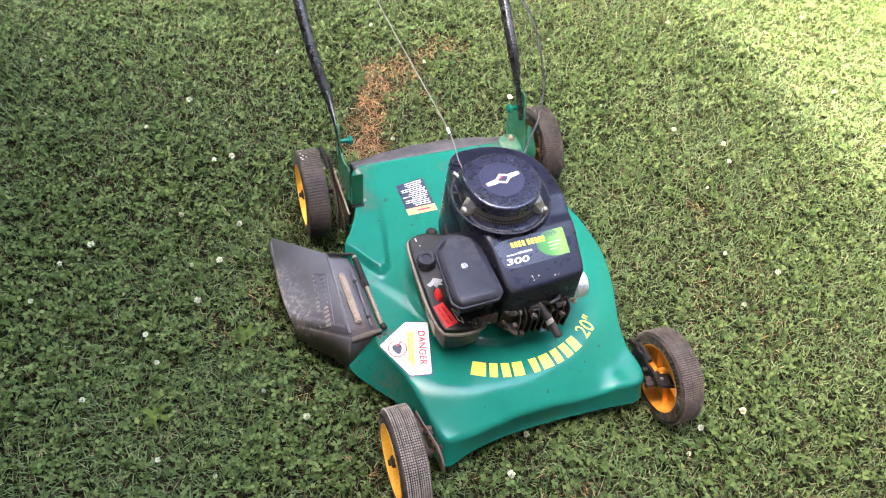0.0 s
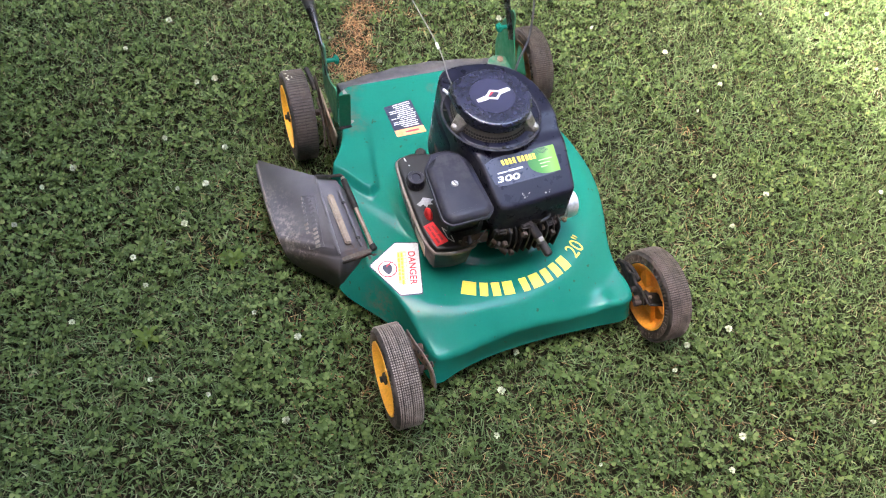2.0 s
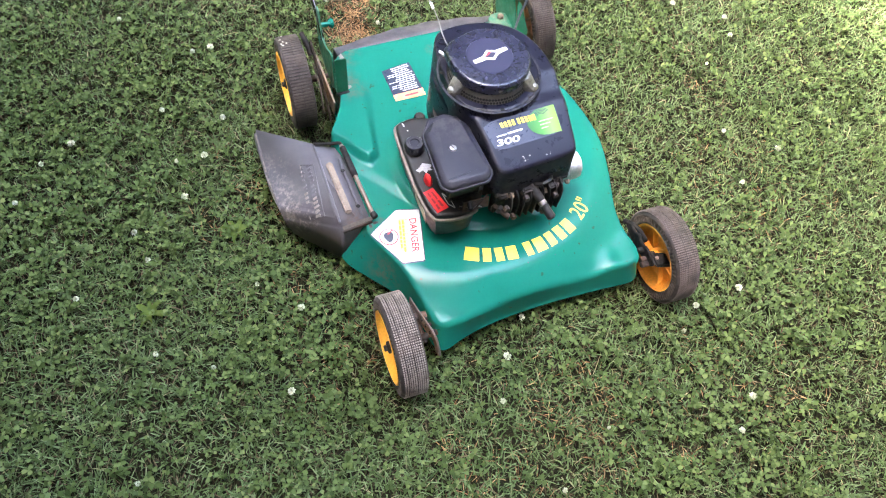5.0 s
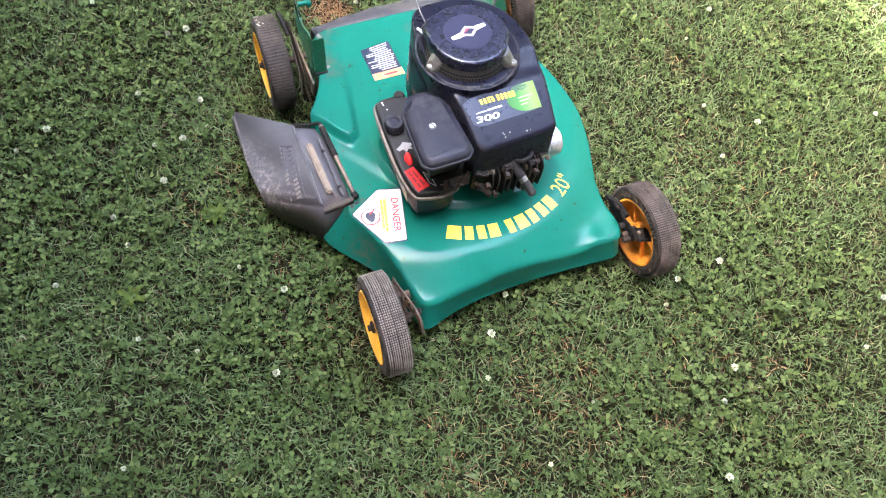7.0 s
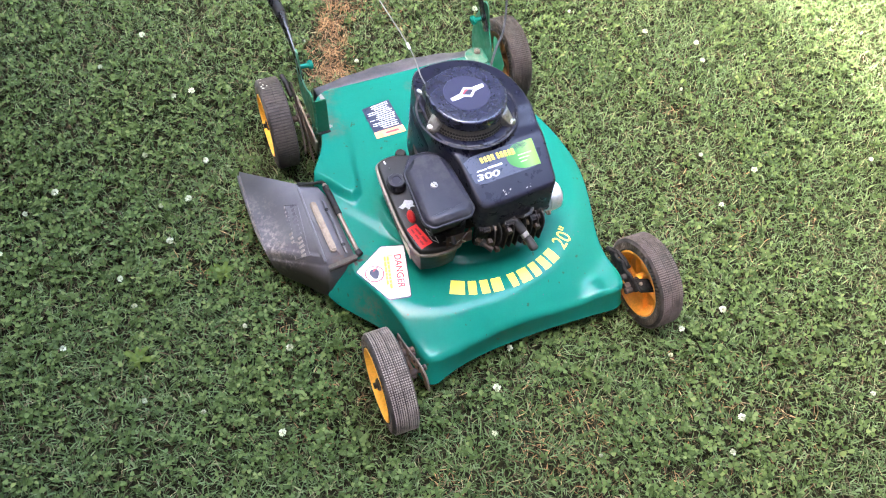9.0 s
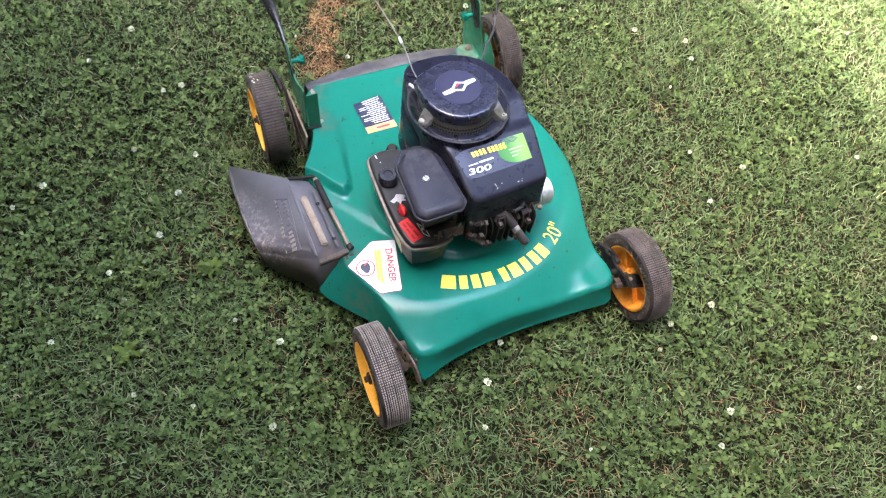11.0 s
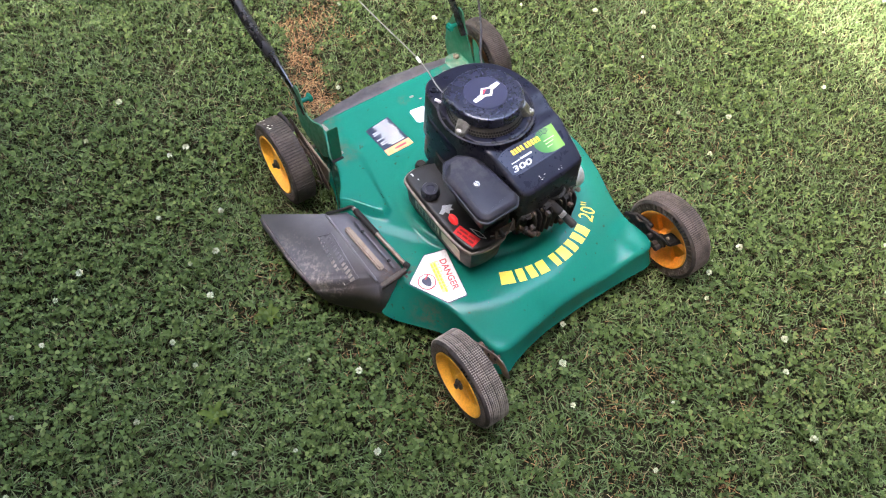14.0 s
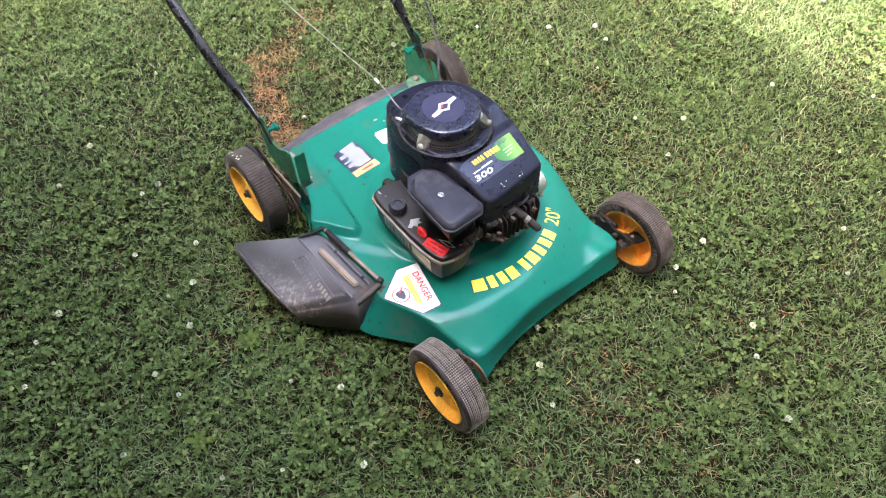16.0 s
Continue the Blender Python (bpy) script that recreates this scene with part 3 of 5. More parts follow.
def build_deck():
    top, low = chaikin(DECK_TOP, 3, 0.22), chaikin(DECK_LOW, 3, 0.22)
    bm = bmesh.new()
    unit = inset(top, 1.0)
    fils = [0.006 + 0.0045 * (1 - smoothstep(-0.3, -0.27, p[1])) for p in top]
    lip = inset(low, -0.0016)
    levels = [[bm.verts.new((x, y, 0.0455)) for x, y in lip], [bm.verts.new((x, y, 0.0485)) for x, y in lip], [bm.verts.new((x, y, 0.0492)) for x, y in inset(low, -0.0008)]]
    levels.append([bm.verts.new((x * 0.9985, y * 0.9985, 0.052)) for x, y in low])
    for s in (0.35, 0.75):
        levels.append([bm.verts.new((a[0] * (1 - s) + b[0] * s, a[1] * (1 - s) + b[1] * s, 0.052 * (1 - s) + (deck_height(*b) - 0.006 - f) * s)) for a, b, f in zip(low, top, fils)])
    for s in (0.0, 0.25, 0.5, 0.75, 1.0):
        ang = s * math.pi / 2
        ring = [(p[0] + (q[0] - p[0]) * f * (1 - math.cos(ang)), p[1] + (q[1] - p[1]) * f * (1 - math.cos(ang)), f) for p, q, f in zip(top, unit, fils)]
        levels.append([bm.verts.new((x, y, deck_height(x, y) - f * (1 - math.sin(ang)))) for x, y, f in ring])
    last = [(p[0] + (q[0] - p[0]) * f, p[1] + (q[1] - p[1]) * f) for p, q, f in zip(top, unit, fils)]
    for k in np.linspace(0.988, 0.2, 110):
        levels.append([bm.verts.new((x * k, y * k, deck_height(x * k, y * k))) for x, y in last])
    for a, b in zip(levels, levels[1:]):
        bridge(bm, a, b)
    bm.faces.new(levels[-1])
    bmesh.ops.recalc_face_normals(bm, faces=bm.faces)
    if sum(f.normal.z * f.calc_area() for f in bm.faces) < 0:
        bmesh.ops.reverse_faces(bm, faces=bm.faces[:])
    ob = part("deck", bm, GREEN, mower, "glossy green painted pressed-steel mower deck", smooth=60)
    sol = ob.modifiers.new("sheet", "SOLIDIFY")
    sol.thickness, sol.offset = 0.0022, -1
    return ob


deck = build_deck()


def deck_labels():
    # danger label: white five-sided sticker with red word, yellow text block and a round pictogram
    five = [(-0.151, -0.092), (-0.175, -0.197), (-0.213, -0.191), (-0.251, -0.119), (-0.192, -0.08)]
    lab = part("danger_label", decal(round_corners(five, 0.004), deck_height, 0.0012, 0, 3), WHITE, mower, "white danger sticker with red lettering and yellow text block")
    grow_by = [tuple(Vector((-0.198, -0.136)) + (Vector(p) - Vector((-0.198, -0.136))) * 1.04) for p in five]
    part("label_border", decal(round_corners(grow_by, 0.004), deck_height, 0.0004, 0, 3), INK, lab, "thin dark border")
    u = (Vector(five[1]) - Vector(five[0])).normalized()
    up = Vector((-u.y, u.x)) if Vector((-u.y, u.x)).x > 0 else Vector((u.y, -u.x))
    mid = (Vector(five[0]) + Vector(five[1])) / 2 - up * 0.0145
    part("danger_word", lettering("DANGER", 0.0178, lambda x, y: tuple(mid + u * x + up * y), deck_height, 0.0019), RED, lab, "red word on white")
    c = mid - up * 0.0185
    half = 0.034
    pale = [tuple(c + u * half * sx + up * sy) for sx, sy in ((-1.06, 0.0092), (1.06, 0.0092), (0.98, -0.0082), (-1.06, -0.0082))]
    part("yellow_block", decal(pale, deck_height, 0.0015, 0, 3), PALE, lab, "pale yellow text block")
    rt = random.Random(4)
    for k in range(3):
        o = c + up * (0.0062 - 0.0056 * k)
        s0 = -half * 0.95
        while s0 < half * (0.95 - 0.2 * (k == 2)):
            w = rt.uniform(0.004, 0.011)
            q = [tuple(o + u * (s0 + sx * w) + up * sy * 0.0017) for sx, sy in ((0, 1), (1, 1), (1, -1), (0, -1))]
            part("text_line", decal(q, deck_height, 0.0019), GOLD if k else WHITE, lab)
            s0 += w + 0.002
    o = Vector((-0.2215, -0.1335))
    ring = [tuple(o + Vector((math.cos(a), math.sin(a))) * 0.0175) for a in np.linspace(0, 2 * math.pi, 40, endpoint=False)]
    part("pictogram_ring", decal(ring, deck_height, 0.0017), RED, lab)
    ring = [tuple(o + Vector((math.cos(a), math.sin(a))) * 0.0155) for a in np.linspace(0, 2 * math.pi, 40, endpoint=False)]
    part("pictogram_ground", decal(ring, deck_height, 0.0021), WHITE, lab)
    blob = [tuple(o + Vector((math.cos(a) * 0.0085, math.sin(a) * 0.0105)) * (1 + 0.1 * math.sin(3 * a))) for a in np.linspace(0, 2 * math.pi, 40, endpoint=False)]
    slash = [tuple(o + Vector(p)) for p in ((0.0, 0.004), (0.011, 0.011), (0.0095, 0.013), (-0.0015, 0.006))]
    part("pictogram_slash", decal(slash, deck_height, 0.0029), RED, lab)
    part("pictogram_sign", decal(blob, deck_height, 0.0025), INK, lab, "dark blue plain warning sign")
    # warning label near the rear edge
    four = [(-0.12, 0.251), (-0.057, 0.262), (-0.051, 0.168), (-0.115, 0.166)]
    wl = part("warning_label", decal(four, deck_height, 0.0007), NAVY, mower, "dark blue warning sticker with white print and orange foot")
    part("orange_band", decal(quad_on(four, 0.0, 1.0, 0.8, 1.0), deck_height, 0.0012), ORANGE, wl)
    part("text_line", decal(quad_on(four, 0.35, 0.8, 0.875, 0.925), deck_height, 0.0016), RED, wl)
    rw = random.Random(12)
    for k in range(13):
        u0, end = rw.choice((0.06, 0.08, 0.1, 0.3, 0.36)), rw.uniform(0.88, 0.97)
        while u0 < end - 0.03:
            u1 = min(end, u0 + rw.uniform(0.1, 0.26))
            part("text_line", decal(quad_on(four, u0, u1, 0.03 + 0.058 * k, 0.03 + 0.058 * k + 0.026), deck_height, 0.0012, 0, 0), WHITE, wl)
            u0 = u1 + 0.022
    # plain white sticker half under the engine
    part("white_sticker", decal([(-0.009, 0.251), (0.03, 0.247), (0.03, 0.205), (-0.012, 0.21)], deck_height, 0.0007, 1), WHITE, deck, "blank white sticker")

    # yellow brand lettering on the front of the ring, drawn as plain blocks along the arc
    def on_arc(r, a):
        return (r * math.cos(radians(a)), r * math.sin(radians(a)))

    sizes = [8.2, 5.6, 5.6, 6.6, 0, 5.4, 6.8, 5.6, 5.6, 6.2]
    a = -117.0
    for k, w in enumerate(sizes):
        if not w:
            a += 2.0
            continue
        r0, r1 = 0.2135, 0.2415
        w0, w1 = a + 0.35, a + w - 1.1
        pts = [on_arc(r0, w0), on_arc(r0, w1), on_arc(r1, w1 - 0.3 * (k % 2)), on_arc(r1, w0 + 0.25 * (k % 3))]
        part("letter_block", decal(pts, deck_height, 0.0009), LETTER, deck)
        a += w

    def arc_text(x, y):
        ang = radians(-50.5) + x / 0.226
        return (0.226 - y) * math.cos(ang), (0.226 - y) * math.sin(ang)

    part("size_mark", lettering('20"', 0.043, arc_text, deck_height, 0.0009, 0.8, 0.0), LETTER, deck, "pale yellow number on green")


deck_labels()


def deck_marks():
    """Rust by the chute hinge, dirt where the brackets meet the deck, chipped paint on the front ridge."""
    r = random.Random(8)

    def blot(x, y, sx, sy, mat, n=14):
        pts = []
        for k in range(n):
            a = 2 * math.pi * k / n
            q = r.uniform(0.55, 1.1)
            pts.append((x + sx * q * math.cos(a), y + sy * q * math.sin(a)))
        return decal(pts, deck_height, 0.0005, 1, 1)

    part("rust_mark", blot(-0.236, -0.096, 0.006, 0.004, RUST), RUST, deck, "orange-brown rust patch")
    part("rust_mark", blot(-0.246, -0.1, 0.004, 0.006, RUST), RUST, deck)
    for x, y, sx, sy in ((-0.201, 0.222, 0.012, 0.006), (-0.196, 0.25, 0.004, 0.02), (-0.19, 0.3, 0.006, 0.016), (0.13, 0.31, 0.008, 0.006), (0.02, 0.285, 0.008, 0.004), (0.035, 0.27, 0.004, 0.003)):
        part("dirt_mark", blot(x, y, sx, sy, RIM_DUST), RIM_DUST, deck)
    for k in range(26):
        a, q = r.uniform(-2.9, -0.3), r.uniform(0.19, 0.29)
        part("paint_chip", blot(q * math.cos(a), max(-0.3, q * math.sin(a)), r.uniform(0.0006, 0.0016), r.uniform(0.0006, 0.0014), INK, 7), INK, deck)


deck_marks()


def build_wheel(name_label, at, out, R=0.0898, tread_mat=None, rim_mat=None, ribbed=False):
    """A moulded wheel: ribbed rubber tyre on a dished yellow rim. out: +1 or -1, the side that faces away from the deck."""
    m = Matrix.Translation((at[0], at[1], at[2])) @ pose(0, 0, 0, 0, 90 * out, 0)
    wheel = new("wheel")
    wheel.parent = mower
    tagged(wheel, name_label)
    W = 0.0245
    prof = [(0.0665, -W + 0.002), (0.069, -W), (0.0705, -W + 0.004), (0.0815, -W + 0.004), (0.083, -W + 0.0003), (R - 0.003, -W + 0.002), (R - 0.001, -W + 0.005), (R - 0.0006, 0), (R - 0.001, W - 0.005),
            (R - 0.003, W - 0.002), (0.083, W - 0.0003), (0.0815, W - 0.004), (0.0705, W - 0.004), (0.069, W), (0.0665, W - 0.002), (0.0655, 0), (0.0665, -W + 0.002)]
    carcass = lathe(prof, 72, None, False)
    tyre = part("tyre", bm_transform(carcass, m), RUBBER, wheel, "dusty black rubber tyre with small square tread blocks")
    # tread blocks in rows round the tyre
    rows, count = (2, 92) if ribbed else (11, 132)
    bm = bmesh.new()
    for j in range(rows):
        x0 = -W + 0.004 + j * (2 * W - 0.008) / rows
        x1 = x0 + (2 * W - 0.008) / rows * (0.94 if ribbed else 0.3 if j in (4, 8) else 0.55)
        for i in range(count):
            a0 = 2 * math.pi * i / count
            a1 = a0 + 2 * math.pi / count * 0.52
            r1 = R + 0.0012
            lowv = [bm.verts.new((R * 0.99 * math.cos(a), R * 0.99 * math.sin(a), x)) for a, x in ((a0, x0), (a1, x0), (a1, x1), (a0, x1))]
            topv = [bm.verts.new((r1 * math.cos(a), r1 * math.sin(a), x)) for a, x in ((a0, x0), (a1, x0), (a1, x1), (a0, x1))]
            bm.faces.new(topv)
            for k in range(4):
                bm.faces.new((lowv[k], lowv[(k + 1) % 4], topv[(k + 1) % 4], topv[k]))
    bmesh.ops.transform(bm, matrix=m, verts=bm.verts)
    bmesh.ops.recalc_face_normals(bm, faces=bm.faces)
    tagged(part("tread", bm, tread_mat or NUBS, wheel, "worn dusty tread blocks", smooth=0), kind="stuff")
    # radial ribs on both sidewalls
    for side in (-1, 1):
        bm = bmesh.new()
        for i in range(64):
            a = 2 * math.pi * i / 64
            w = 0.0017
            corners = []
            for rr in (0.07, 0.0825):
                for s in (-1, 1):
                    corners.append((rr * math.cos(a) - s * w * math.sin(a), rr * math.sin(a) + s * w * math.cos(a)))
            lowv = [bm.verts.new((x, y, side * (W - 0.0045))) for x, y in corners]
            topv = [bm.verts.new((x, y, side * (W - 0.0002))) for x, y in corners]
            bm.faces.new((topv[0], topv[1], topv[3], topv[2]))
            for p, q in ((0, 1), (1, 3), (3, 2), (2, 0)):
                bm.faces.new((lowv[p], lowv[q], topv[q], topv[p]))
        bmesh.ops.transform(bm, matrix=m, verts=bm.verts)
        bmesh.ops.recalc_face_normals(bm, faces=bm.faces)
        tagged(part("sidewall_ribs", bm, NUBS_DARK, wheel, smooth=0), kind="stuff")
    # rim: dish with a lip on both sides, ribs and hub
    dish = lathe([(0.0665, -W + 0.001), (0.0665, W + 0.0006), (0.0635, W + 0.0004), (0.0605, W - 0.006), (0.052, 0.0085), (0.03, 0.006), (0.017, 0.007), (0.016, 0.017), (0.008, 0.019), (0.0, 0.019),
                  ], 64, None, False)
    back = lathe([(0.0, -0.017), (0.012, -0.017), (0.0155, -0.015), (0.017, -0.003), (0.03, -0.005), (0.05, -0.002), (0.06, -W + 0.006), (0.0635, -W + 0.001), (0.0665, -W + 0.001)], 64, None, False)
    ribs = []
    for i in range(6):
        ribs.append(block(0.046, 0.0032, 0.011, pose(0, 0, 0, 0, 0, 60 * i + 12) @ pose(0.038, 0, -0.0085, 0, 0, 14), 0.001))
        if i % 3 == 0:
            ribs.append(block(0.03, 0.0035, 0.007, pose(0, 0, 0, 0, 0, 60 * i + 40) @ pose(0.032, 0, 0.008, 0, -8, 18), 0.0015))
    rim = part("rim", bm_transform(join(dish, back, *ribs), m), rim_mat or YELLOW, wheel, "yellow moulded plastic rim" if rim_mat is None else "soiled plastic rim in a darker orange")
    nut = lathe([(0, 0), (0.0105, 0), (0.011, 0.002), (0.011, 0.008), (0.009, 0.0095), (0.0055, 0.01), (0.0055, 0.015), (0, 0.0155)], 6, m @ pose(0, 0, 0.014))
    part("axle_nut", nut, RUST, wheel, "rusty axle nut")
    if ribbed:
        rs = random.Random(6)
        for k in range(9):
            a, x0 = radians(rs.uniform(8, 46)), rs.uniform(0.1, 0.8) * W
            da, dx = rs.uniform(0.01, 0.028), rs.uniform(0.0012, 0.003)
            bm = bmesh.new()
            bm.faces.new([bm.verts.new(m @ Vector(((R + 0.0016) * math.cos(a + p * da), (R + 0.0016) * math.sin(a + p * da), x0 + q * dx))) for p, q in ((-1, -1), (1, -0.6), (0.8, 1), (-0.7, 0.7))])
            part("scuff", bm, CREAM, tyre, "pale scuff on the tread", smooth=0)
    inner = lathe([(0, 0), (0.012, 0), (0.012, 0.012), (0.007, 0.013), (0.007, 0.03), (0, 0.03)], 20, m @ pose(0, 0, -0.017, 180, 0, 0))
    part("axle", inner, RUST, wheel, "rusty steel axle stub")
    return wheel


def bm_transform(bm, m):
    bmesh.ops.transform(bm, matrix=m, verts=bm.verts)
    return bm


build_wheel("front wheel with yellow rim and dusty black tyre", (-0.2575, -0.32, 0.087), -1)
build_wheel("front wheel with yellow rim, its inner ribs in view", (0.271, -0.293, 0.088), 1, tread_mat=NUBS_MID, rim_mat=AMBER)
build_wheel("rear wheel with yellow rim and dusty black tyre", (-0.29, 0.303, 0.09), -1, 0.0935, NUBS_DARK, ribbed=True)
build_wheel("rear wheel half hidden behind the engine", (0.256, 0.335, 0.09), 1, 0.0935, NUBS_DARK, SHADED_GRIMY)


def height_levers():
    # front, chute side: bent rusty spring strip between deck corner and wheel
    strip = spline([(-0.216, -0.25, 0.085), (-0.213, -0.283, 0.1), (-0.208, -0.325, 0.122), (-0.2045, -0.339, 0.121), (-0.203, -0.351, 0.111), (-0.202, -0.356, 0.098)], 8)
    lev = part("height_lever", tube(strip, lambda t: (0.0035, 0.0145 - 0.003 * t), 10), LEVER, mower, "rusty brown height lever of bent spring steel")
    for k, (y, z) in enumerate(((-0.3, 0.118), (-0.315, 0.124), (-0.33, 0.128))):
        part("lever_hole", rod((-0.2155 + 0.002 * k, y, z), (-0.204 + 0.002 * k, y, z), 0.0032, 10), HOLE, lev)
    part("lever_rib", rod((-0.219, -0.262, 0.1), (-0.214, -0.33, 0.085), 0.0035), RUST, lev)
    part("pivot_bolt", rod((-0.226, -0.285, 0.1), (-0.2, -0.285, 0.1), 0.007), RUST, lev)
    # front, other side: black lever with a broad thumb tab
    lev = part("height_lever", plate([(-0.205, 0.088), (-0.222, 0.104), (-0.236, 0.098), (-0.25, 0.11), (-0.264, 0.102), (-0.285, 0.11), (-0.305, 0.106), (-0.316, 0.094), (-0.292, 0.08), (-0.25, 0.076)], 0.006, Matrix(((0, 0, 1, 0.235), (1, 0, 0, 0), (0, 1, 0, 0), (0, 0, 0, 1)))), IRON, mower, "black greasy height lever beside the wheel")
    part("lever_tooth", tube(spline([(0.24, -0.2, 0.08), (0.245, -0.23, 0.1), (0.244, -0.265, 0.106)]), 0.005, 8), IRON, lev)
    part("tab_bolt", lathe([(0, 0.006), (0.003, 0.0055), (0.0045, 0.0), (0, 0)], 10, pose(0.244, -0.307, 0.11)), TAN, lev, "pale bolt head")
    part("thumb_tab", block(0.046, 0.03, 0.007, pose(0.256, -0.311, 0.106, 0, 14, -8), 0.004), IRON, lev, "black plastic thumb tab")
    part("pivot_bolt", rod((0.225, -0.275, 0.095), (0.242, -0.275, 0.095), 0.0055), IRON, lev)
    # rear, chute side: rusty linkage plates
    lev = part("height_lever", plate([(-0.05, 0.08), (-0.03, 0.085), (0.0, 0.03), (0.035, -0.045), (0.045, -0.07), (0.03, -0.075), (-0.005, -0.03), (-0.04, 0.04)], 0.003, pose(-0.242, 0.28, 0.095, 0, 90, 0)), RUST, mower, "rusty rear height lever linkage")
    part("link_plate", block(0.004, 0.12, 0.05, pose(-0.232, 0.285, 0.085, 12, 0, 4), 0.0015), TAN, lev)
    part("lever_end", tube(spline([(-0.246, 0.34, 0.12), (-0.25, 0.365, 0.135), (-0.254, 0.385, 0.14)]), 0.0055, 10), IRON, lev, "worn lever end")
    part("spring_wire", tube(spline([(-0.25, 0.24, 0.06), (-0.255, 0.21, 0.09), (-0.25, 0.25, 0.12), (-0.248, 0.31, 0.125)]), 0.002, 8), RUST, lev)
    part("cross_axle", rod((-0.29, 0.303, 0.087), (0.285, 0.33, 0.087), 0.0055), RUST, mower, "steel rear axle rod")
    part("cross_axle", rod((-0.25, -0.32, 0.087), (-0.19, -0.318, 0.09), 0.0055), RUST, mower)
    part("cross_axle", rod((0.262, -0.303, 0.087), (0.22, -0.303, 0.09), 0.0055), RUST, mower)


height_levers()


def build_chute():
    """Black side discharge deflector: sloping top plate, fold near the hinge, front cheek down to the lawn side."""
    bm = bmesh.new()
    P = {"hb": (-0.252, 0.083, 0.126), "hf": (-0.243, -0.086, 0.126), "fb": (-0.300, 0.116, 0.117), "fa": (-0.2975, -0.06, 0.1198), "ff": (-0.297, -0.083, 0.115),
         "tip": (-0.399, 0.226, 0.064), "o1": (-0.399, 0.1, 0.064), "oa": (-0.396, 0.036, 0.07), "o2": (-0.391, 0.004, 0.063), "c1": (-0.383, -0.021, 0.045), "c2": (-0.302, -0.107, 0.045),
         "cm": (-0.399, 0.075, 0.049), "ct": (-0.402, 0.2, 0.048)}
    v = {k: bm.verts.new(p) for k, p in P.items()}
    for f in (("hb", "fb", "fa", "ff", "hf"), ("fb", "tip", "o1", "oa", "fa"), ("fa", "oa", "o2", "ff"), ("ff", "o2", "c1", "c2"), ("o2", "oa", "o1", "cm", "c1"), ("o1", "tip", "ct", "cm"), ("hf", "ff", "c2")):
        bm.faces.new([v[k] for k in f])
    bmesh.ops.recalc_face_normals(bm, faces=bm.faces)
    if sum(f.normal.z * f.calc_area() for f in bm.faces) < 0:
        bmesh.ops.reverse_faces(bm, faces=bm.faces[:])
    bmesh.ops.bevel(bm, geom=[e for e in bm.edges if len(e.link_faces) == 2], offset=0.005, segments=3, affect="EDGES")
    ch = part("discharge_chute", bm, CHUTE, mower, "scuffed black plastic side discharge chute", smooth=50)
    sol = ch.modifiers.new("sheet", "SOLIDIFY")
    sol.thickness, sol.offset = 0.004, -1

    tree = BVHTree.FromPolygons([v.co.copy() for v in ch.data.vertices], [tuple(p.vertices) for p in ch.data.polygons])

    def top(x, y):
        return tree.ray_cast(Vector((x, y, 1)), Vector((0, 0, -1)))[0].z

    def on_plate(x, y, turn):
        hit, nor = tree.ray_cast(Vector((x, y, 1)), Vector((0, 0, -1)))[:2]
        nor = nor if nor.z > 0 else -nor
        along_x = (Vector((1, 0, 0)) - nor * nor.x).normalized()
        across = nor.cross(along_x)
        return Matrix(((along_x.x, across.x, nor.x, hit.x), (along_x.y, across.y, nor.y, hit.y), (along_x.z, across.z, nor.z, hit.z), (0, 0, 0, 1))) @ pose(0, 0, 0.0003, 0, 0, turn)

    def hinge_flat(x, y):
        return 0.121 + (x + 0.298) * 0.12

    # raised text panel, unreadable: embossed border and bars
    frame_pts = [(-0.333, 0.085), (-0.31, 0.07), (-0.318, -0.045), (-0.343, -0.035)]
    for a, b in zip(frame_pts, frame_pts[1:] + frame_pts[:1]):
        part("embossed_edge", rod((*a, top(*a) + 0.0005), (*b, top(*b) + 0.0005), 0.0011, 6), TEXT_WEAR if a == frame_pts[3] else CHUTE, ch)
    re = random.Random(9)
    for k in range(13):
        t = k / 12
        y, x = 0.074 - 0.112 * t, -0.319 - 0.009 * t
        part("embossed_bar", block(re.uniform(0.007, 0.012), 0.0055, 0.0014, on_plate(x, y, 4), 0.0004), TEXT_WEAR if k > 7 else CHUTE, ch)
        if k < 9:
            part("embossed_bar", block(re.uniform(0.006, 0.01), 0.0055, 0.0014, on_plate(x - 0.014, y, 4), 0.0004), CHUTE if k < 6 else TEXT_WEAR, ch)
    for a, b in (("tip", "o1"), ("o1", "oa"), ("c1", "c2"), ("cm", "c1")):
        mid = [Vector(P[a]).lerp(Vector(P[b]), t) for t in (0.12, 0.4, 0.65, 0.88)]
        part("worn_edge", tube(spline([p + Vector((0.0025, 0.0, -0.0026)) for p in mid], 5), lambda t: (0.0009 + 0.0007 * math.sin(9 * t), 0.0009), 6), TEXT_WEAR, ch, "edge rubbed pale by wear")
    part("fold_ridge", rod((-0.2985, 0.112, 0.1195), (-0.2965, -0.076, 0.1215), 0.0026, 8), CHUTE, ch)
    part("panel_lip", rod((-0.262, 0.06, 0.1275), (-0.2545, -0.074, 0.1285), 0.0022, 8), CHUTE, ch)
    # stiffening rib, hinge rod and its spring
    part("rib", block(0.012, 0.118, 0.011, pose(-0.2793, -0.0035, 0.1265, 0, 0, 3.7), 0.0028), TAN, ch, "brown worn stiffening rib")
    part("hinge_rod", rod((-0.251, 0.082, 0.139), (-0.236, -0.086, 0.135), 0.0042, 12), TAN, ch, "rusty hinge rod")
